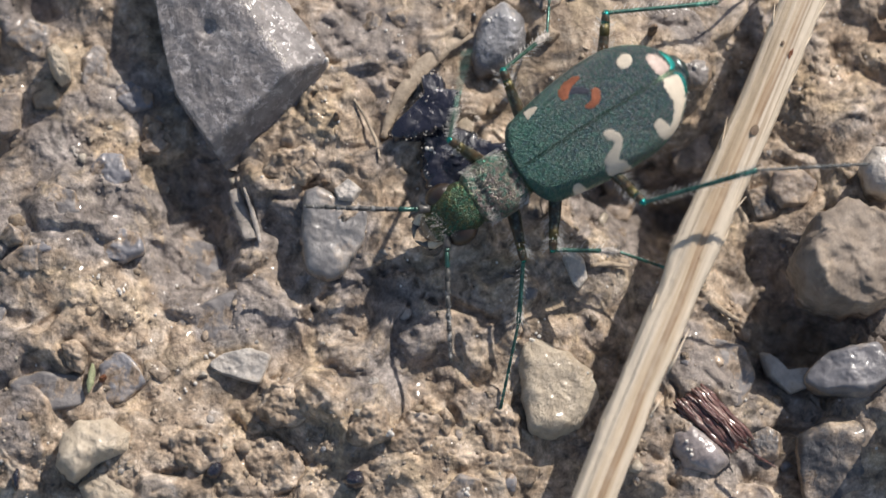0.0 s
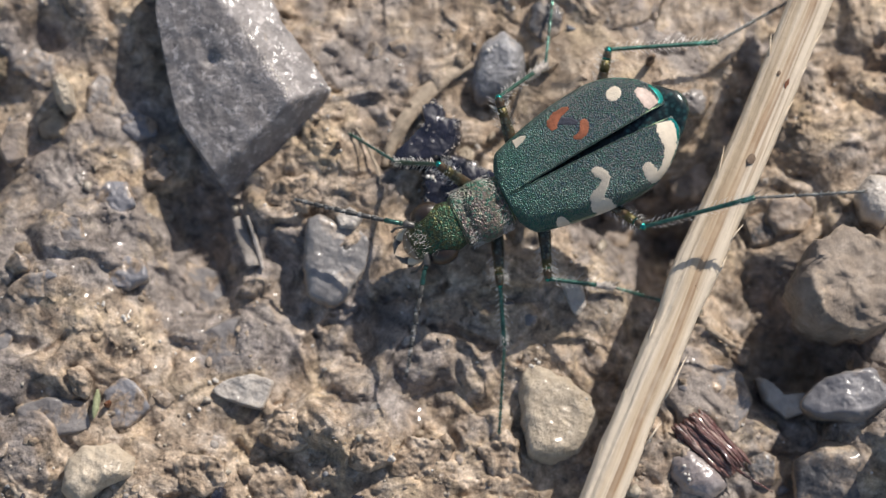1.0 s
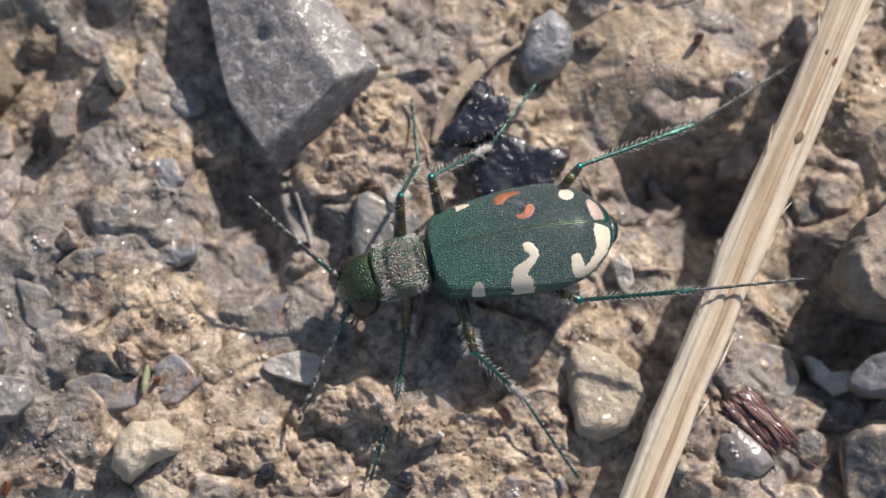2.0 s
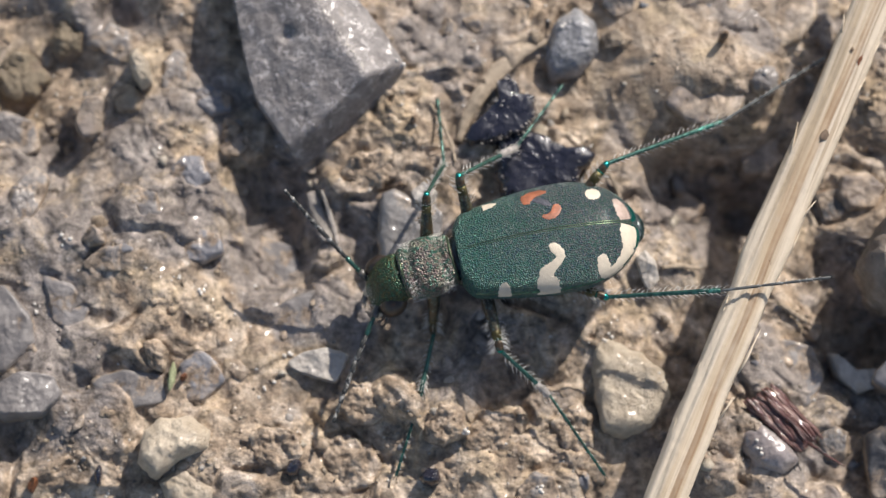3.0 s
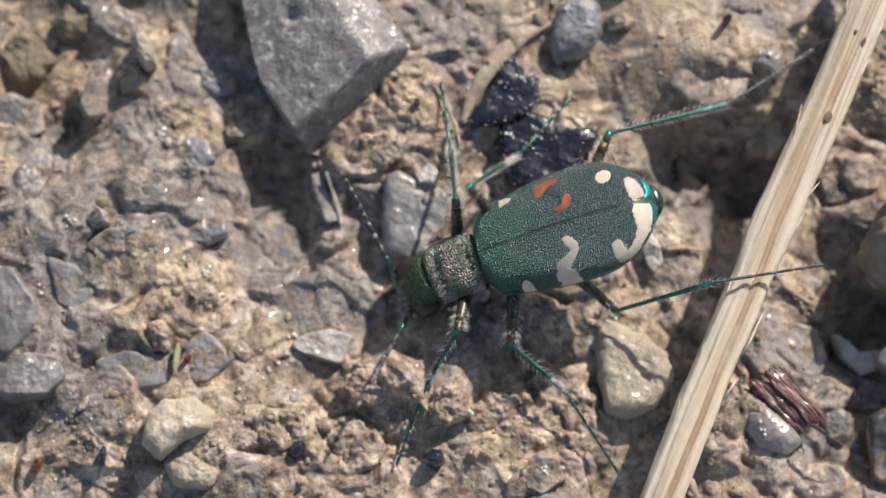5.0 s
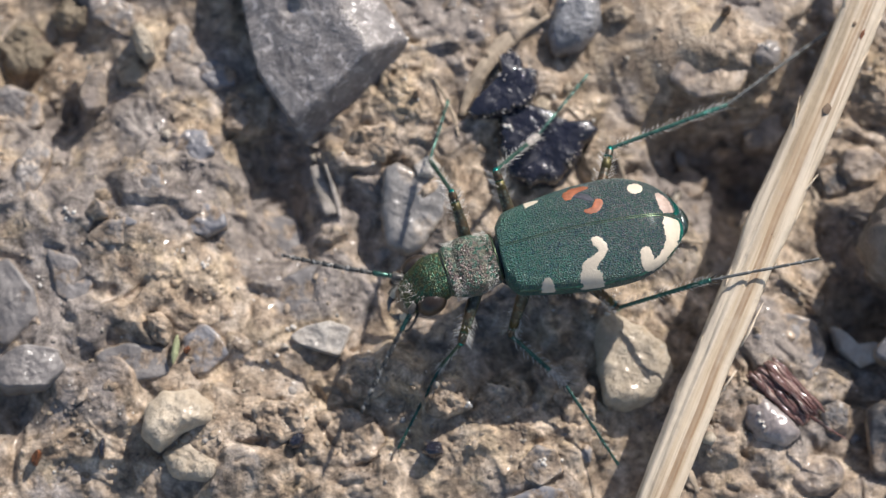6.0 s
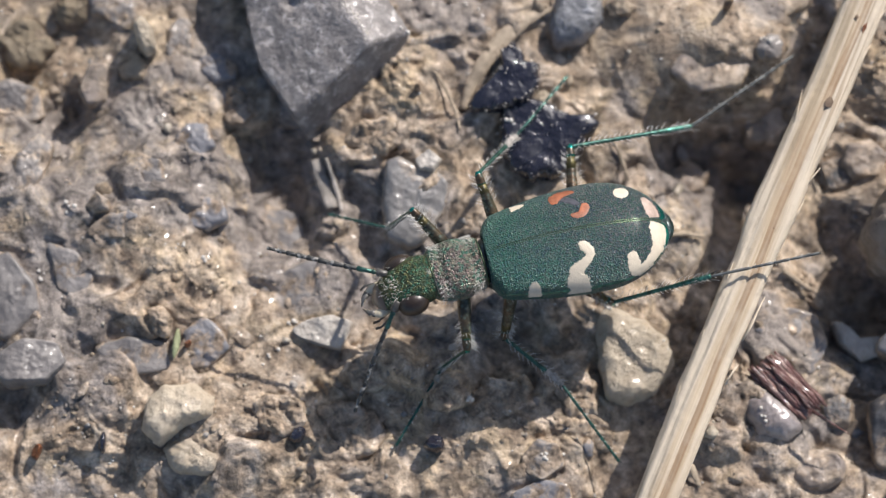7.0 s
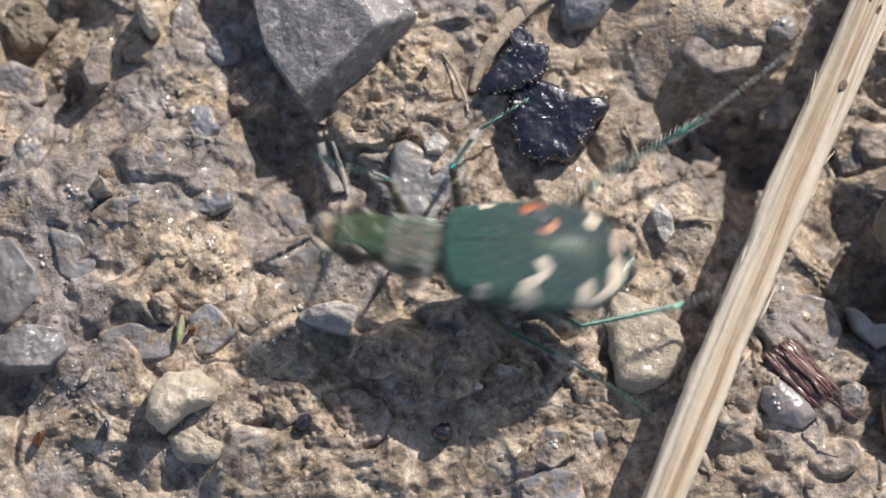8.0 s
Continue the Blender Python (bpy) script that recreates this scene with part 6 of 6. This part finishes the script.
# hip, lengths of thigh, shin and foot; then rows of seconds, knee, ankle, claw over the ground
LEGS = {
    "left_front": ((1.3, 0.9, -0.75), 2.75, 2.95, 4.2, [
        (0.0, 7.50, -0.86, 2.30, 7.23, -3.73, 1.00, 6.62, -6.39, 0.30), (1.0, 6.42, -1.34, 2.30, 6.59, -3.42, 1.00, 6.36, -7.05, 0.30), (1.2, 1.20, -3.09, 2.30, -0.16, -5.61, 1.20, -0.84, -7.88, 0.30),
        (1.3, -0.46, -3.91, 2.30, -0.65, -6.82, 1.00, -1.98, -10.70, 0.30), (3.5, -0.10, -4.10, 2.30, -0.72, -6.88, 1.00, -2.02, -11.06, 0.30), (5.0, 0.85, -4.89, 2.30, -0.65, -7.27, 1.00, -2.10, -11.05, 0.30),
        (5.2, 0.73, -4.98, 2.30, -0.64, -7.09, 1.00, -2.12, -10.87, 0.30), (6.3, 1.17, -5.88, 2.30, 0.12, -7.06, 1.00, -2.13, -10.97, 0.30), (7.9, 0.72, -6.46, 2.30, -0.22, -7.69, 1.00, -2.44, -11.15, 0.30),
        (8.0, -2.51, -4.65, 2.30, -4.09, -6.14, 1.60, -5.93, -7.20, 0.80)]),
    "left_middle": ((-1.0, 1.2, -0.75), 3.25, 3.4, 4.6, [
        (0.0, 8.91, -0.14, 2.30, 11.79, -0.34, 1.20, 13.73, -0.87, 0.40), (1.0, 8.61, -0.82, 2.30, 11.68, -0.74, 1.20, 13.82, -1.21, 0.40), (1.2, 3.79, -4.40, 2.30, 5.36, -6.69, 1.20, 7.46, -9.78, 0.40),
        (1.3, 3.07, -4.53, 2.30, 4.77, -6.68, 1.20, 7.78, -10.95, 0.30), (1.5, 2.78, -4.71, 2.30, 5.14, -6.99, 1.20, 8.03, -11.13, 0.30), (3.5, 2.97, -5.16, 2.30, 5.24, -7.18, 1.20, 8.19, -11.38, 0.30), (5.0, 3.15, -5.47, 2.30, 5.76, -7.75, 1.20, 8.15, -11.31, 0.30),
        (5.2, 4.20, -5.03, 2.30, 6.09, -7.47, 1.20, 8.16, -11.14, 0.30), (6.3, 3.12, -5.74, 2.30, 5.68, -7.89, 1.20, 8.21, -11.37, 0.30), (7.9, 2.93, -6.40, 2.30, 5.38, -8.24, 1.20, 7.87, -11.27, 0.30),
        (8.0, 2.75, -6.73, 2.30, 6.44, -8.31, 1.20, 8.30, -9.31, 0.30)]),
    "left_hind": ((-3.1, 1.0, -0.75), 3.95, 5.3, 5.2, [
        (0.0, 13.14, 1.37, 5.20, 17.90, 2.47, 6.20, 23.33, 2.88, 5.60), (1.0, 12.97, 1.22, 5.20, 17.98, 2.54, 6.20, 23.48, 2.95, 5.60), (1.15, 10.91, -0.52, 3.80, 14.56, -1.55, 4.10, 19.77, -1.04, 4.10),
        (1.3, 7.75, -2.66, 2.70, 13.49, -2.26, 4.10, 18.19, -1.74, 4.10), (1.5, 7.47, -2.89, 2.70, 12.94, -2.43, 4.10, 17.96, -1.96, 4.10), (3.5, 7.88, -3.42, 2.70, 13.08, -2.61, 4.10, 17.99, -1.95, 4.10),
        (5.0, 7.54, -3.76, 0.90, 12.57, -3.08, 4.10, 17.44, -2.28, 4.10), (5.2, 7.66, -3.61, 2.70, 12.56, -3.17, 4.10, 17.50, -2.38, 4.10), (6.3, 7.98, -4.22, 1.40, 12.43, -3.43, 4.10, 17.51, -2.35, 4.10),
        (7.9, 7.90, -4.32, 1.40, 12.33, -3.53, 4.10, 17.40, -2.40, 4.10), (8.0, 6.74, -6.78, 4.10, 10.71, -5.17, 2.20, 15.18, -3.26, 1.80)]),
    "right_front": ((1.3, -0.9, -0.75), 3.0, 3.7, 3.4, [
        (0.0, 3.87, 4.52, 4.30, 4.32, 6.27, 1.60, 4.73, 8.46, 0.80), (0.3, 3.14, 4.73, 4.10, 1.55, 5.06, 1.80, -0.59, 6.56, 0.80), (1.0, 2.98, 4.67, 4.10, 1.57, 5.15, 1.60, -0.63, 6.71, 0.60),
        (1.1, 2.85, 3.00, 4.10, 0.99, 5.10, 1.60, -0.76, 6.66, 0.60), (1.2, 0.55, 1.89, 4.10, 0.69, 4.27, 1.40, 0.09, 7.03, 0.50), (1.5, -0.60, 1.95, 4.30, 0.28, 4.15, 1.20, -0.05, 7.30, 0.40), (3.5, -0.58, 1.67, 4.30, 0.29, 3.89, 1.20, -0.03, 7.40, 0.40),
        (5.0, 0.54, 1.18, 4.10, 0.41, 3.86, 1.20, -0.07, 7.42, 0.40), (5.2, 1.52, 2.52, 4.30, 0.55, 3.91, 1.40, -0.06, 7.60, 0.40), (6.3, -0.27, 0.95, 4.30, -0.94, 2.42, 1.60, 0.26, 4.49, 0.80),
        (6.5, -1.16, -0.73, 4.30, -2.45, -0.69, 1.40, -4.21, -0.09, 0.50), (7.9, -1.26, -0.35, 4.30, -2.72, -0.74, 1.40, -4.18, -0.30, 0.50), (8.0, -2.78, 0.00, 4.10, -3.60, 1.02, 1.60, -5.19, 1.71, 0.80)]),
    "right_middle": ((-1.0, -1.2, -0.75), 3.3, 4.15, 4.1, [
        (0.0, 6.45, 7.73, 4.30, 8.62, 9.83, 1.60, 8.85, 12.78, 0.80), (1.0, 6.27, 7.88, 4.30, 8.58, 9.81, 1.60, 8.97, 13.14, 0.80), (1.1, 6.27, 6.81, 4.30, 8.31, 9.41, 1.60, 8.97, 13.01, 0.80), (1.2, 1.60, 3.04, 4.30, 4.09, 5.84, 1.60, 6.24, 7.94, 0.60),
        (1.3, 1.00, 3.05, 4.30, 3.49, 4.91, 1.60, 5.24, 7.82, 0.60), (1.5, 0.84, 2.88, 4.30, 3.60, 4.87, 1.60, 5.62, 7.85, 0.60), (3.5, 1.03, 2.53, 4.30, 3.69, 4.57, 1.60, 5.81, 7.63, 0.60), (4.6, 1.30, 2.36, 4.30, 3.72, 4.36, 1.60, 5.90, 7.74, 0.60),
        (5.0, 1.20, 1.32, 4.10, 3.53, 3.34, 1.60, 6.17, 6.45, 0.60), (5.2, 4.49, 3.06, 4.30, 7.36, 4.50, 1.60, 9.63, 8.41, 0.60), (6.3, 1.91, 1.09, 4.30, 3.51, 3.78, 1.60, 6.12, 6.87, 0.60),
        (7.9, 1.58, 0.97, 4.30, 3.37, 3.45, 1.60, 5.78, 6.74, 0.60), (8.0, 0.06, 0.80, 4.10, 1.25, 3.10, 1.60, 4.95, 5.66, 0.60)]),
    "right_hind": ((-4.3, -0.4, -0.75), 4.55, 6.0, 6.2, [
        (0.0, 11.14, 9.53, 4.50, 16.51, 11.24, 2.00, 18.48, 12.65, 1.20), (1.0, 11.21, 9.16, 4.50, 16.64, 10.78, 2.00, 19.58, 12.60, 1.20), (1.1, 11.64, 7.19, 4.30, 16.68, 9.97, 2.00, 19.57, 12.05, 1.20), (1.2, 8.53, 4.48, 4.30, 12.30, 5.87, 2.00, 17.17, 8.60, 1.20),
        (1.3, 8.06, 3.48, 2.60, 13.16, 5.74, 2.00, 18.32, 9.06, 1.00), (3.5, 8.18, 3.56, 2.60, 13.37, 5.77, 2.00, 18.04, 8.92, 1.00), (5.0, 8.36, 4.02, 2.60, 13.46, 5.79, 2.00, 18.13, 8.95, 1.00),
        (5.2, 8.17, 4.01, 2.60, 13.49, 5.83, 2.00, 18.22, 9.18, 1.00), (6.3, 8.66, 2.71, 2.60, 13.46, 5.20, 2.00, 18.14, 8.93, 1.00), (6.45, 6.78, 2.95, 2.60, 11.72, 4.08, 2.00, 16.54, 7.63, 1.00),
        (7.9, 6.62, 2.83, 2.60, 11.65, 3.97, 2.00, 16.35, 7.42, 1.00), (8.0, 6.90, 1.17, 2.20, 11.86, 3.76, 1.80, 15.77, 6.93, 1.00)]),
}
# bend of the pronotum and of the head: seconds, pitch down and turn to the left of each
BENDS = [(0.0, -10, 0, 18, 0), (0.5, -10, -2, 18, 0), (1.0, -10, -2, 14, 0), (1.2, 3, -4, 8, 0), (1.5, 5, 0, 30, 4), (2.0, 8, 2, 41, 5), (3.5, 9, 4, 41, 6), (4.2, 9, 4, 41, 6), (4.6, 5, 6, 42, 10), (5.0, -4, 4, 42, 8), (5.2, -2, 1, 4, 2), (6.3, 4, 6, 30, 8), (6.6, 4, 5, 28, 7), (7.0, 2, 4, 6, 4), (7.9, 2, 4, 4, 4), (8.0, 0, -4, 0, -2)]
# tips of the two antennae: seconds, left tip, right tip
FEELERS = [(0.0, 3.62, -7.17, 2.20, -2.03, 0.99, 3.60), (0.5, 2.36, -6.58, 1.60, -2.64, 1.67, 2.50), (1.0, 1.23, -6.36, 1.60, -2.96, 2.78, 2.50), (1.2, -4.60, -6.24, 2.00, -3.25, -0.13, 3.60), (1.5, -5.36, -5.09, 2.00, -7.66, 1.43, 4.10), (2.0, -4.99, -6.71, 1.60, -8.14, 1.92, 4.10),
           (3.5, -5.51, -9.23, 1.60, -7.82, 2.24, 4.10), (4.3, -4.44, -8.23, 1.60, -7.58, 1.08, 4.10), (4.6, -4.51, -9.32, 1.60, -6.22, 0.31, 4.10), (4.8, -3.76, -8.23, 1.80, -4.34, 3.13, 4.00), (5.0, -4.38, -8.61, 2.00, -5.24, 2.30, 3.60), (5.2, -6.00, -6.28, 3.60, -5.72, 0.59, 3.60),
           (6.3, -3.30, -10.08, 1.60, -7.36, -3.73, 3.60), (6.6, -5.59, -10.47, 1.80, -7.94, -3.03, 3.60), (7.0, -4.85, -10.19, 2.00, -8.50, -2.48, 4.10), (7.9, -5.07, -10.20, 2.00, -8.61, -2.55, 4.10), (8.0, -10.10, -6.59, 3.60, -8.20, -3.58, 3.60)]
# how far the wing cases gape, in degrees
GAPE = [(0.0, 0.0), (0.5, 0.0), (0.8, 0.4), (1.0, 2.2), (1.1, 1.4), (1.2, 0.6), (1.3, 0.2), (1.5, 0.0), (5.0, 0.0), (7.9, 0.0), (8.0, 0.4)]


def at(rows, t):
    """Values between the rows."""
    ts = [r[0] for r in rows]
    return [float(np.interp(t, ts, [r[k] for r in rows])) for k in range(1, len(rows[0]))]


def bone(p, q, up):
    """The pose of a piece that lies along x from p to q."""
    x = (q - p).normalized()
    y = up.cross(x)
    y = y.normalized() if y.length > 1e-5 else x.orthogonal().normalized()
    z = x.cross(y)
    m = Matrix((x, y, z)).transposed().to_4x4()
    m.translation = p * MM
    return m


def motions():
    times = sorted({r[0] for r in BODY} | {0.25, 0.7, 1.15, 1.25, 1.4, 5.15, 5.3, 5.5, 6.0, 6.4, 6.6})
    poses = {}
    for t in times:
        x, y, z, roll, pitch, yaw = at(BODY, t)
        poses[t] = pose(x * MM, y * MM, z * MM, roll, pitch, yaw)
    walk(BEETLE["root"], [(t, poses[t]) for t in times])
    rows = {key: [] for key in ("pronotum", "head", "antenna_left", "antenna_right", "elytron_left", "elytron_right", "abdomen")}
    for t in times:
        pp, py, hp, hy = at(BENDS, t)
        pro = pose(*(WAIST * MM), 0, pp, py)
        head = pro @ Matrix.Translation((NECK - WAIST) * MM) @ pose(0, 0, 0, 0, hp, hy)
        rows["pronotum"].append((t, pro)), rows["head"].append((t, head))
        tips = at(FEELERS, t)
        for s, key, k in ((1, "antenna_left", 0), (-1, "antenna_right", 3)):
            socket = (head @ (Vector((1.75, s * 0.72, 0.40)) * MM)) / MM
            tip = (poses[t].inverted() @ (Vector(tips[k:k + 3]) * MM)) / MM
            rows[key].append((t, bone(socket, tip, Vector((0, 0, 1)))))
        gape = at(GAPE, t)[0]
        rows["abdomen"].append((t, pose(-0.22 * gape * MM, 0, 0.03 * gape * MM, 0, 0, 0)))
        for s, key in ((1, "elytron_left"), (-1, "elytron_right")):
            rows[key].append((t, pose(0, 0, 0, s * gape * 0.6, 0, -s * gape)))
    for key, r in rows.items():
        walk(BEETLE[key], r)
    for i, (key, (hip, thigh, shin, foot, steps)) in enumerate(LEGS.items()):
        pieces = make_leg(BEETLE["root"], thigh, shin, foot, 100 + i * 7, DUSTY if "hind" in key else LEG, "middle" in key)
        path = ([], [], [])
        for t in times:
            v = at(steps, t)
            back = poses[t].inverted()
            knee, ankle, claw = ((back @ (Vector(v[k:k + 3]) * MM)) / MM for k in (0, 3, 6))
            h = Vector(hip)
            d = ankle - h
            far = min(d.length, 0.985 * (thigh + shin))
            far = max(far, abs(thigh - shin) * 1.05)
            d.normalize()
            along = (far * far + thigh * thigh - shin * shin) / (2 * far)
            out = math.sqrt(max(0.0, thigh * thigh - along * along))
            side = d.orthogonal().normalized()
            over = d.cross(side)
            turn = poses[t].to_3x3()
            best = None
            for q in range(90):       # of all ways to fold the leg, the one whose knee stands over the wanted place
                p = h + d * along + out * (side * math.cos(q * math.pi / 45) + over * math.sin(q * math.pi / 45))
                off = turn @ (p - knee)
                cost = off.x ** 2 + off.y ** 2 + (0.25 if "hind" in key else 0.10) * off.z ** 2
                if best is None or cost < best[0]:
                    best = (cost, p)
            k = best[1]
            a = h + d * far
            path[0].append((t, bone(h, k, Vector((0, 0, 1)))))
            path[1].append((t, bone(k, a, Vector((0, 0, 1)))))
            path[2].append((t, bone(a, claw, Vector((0, 0, 1)))))
        for ob, r in zip(pieces, path):
            walk(ob, r)


motions()
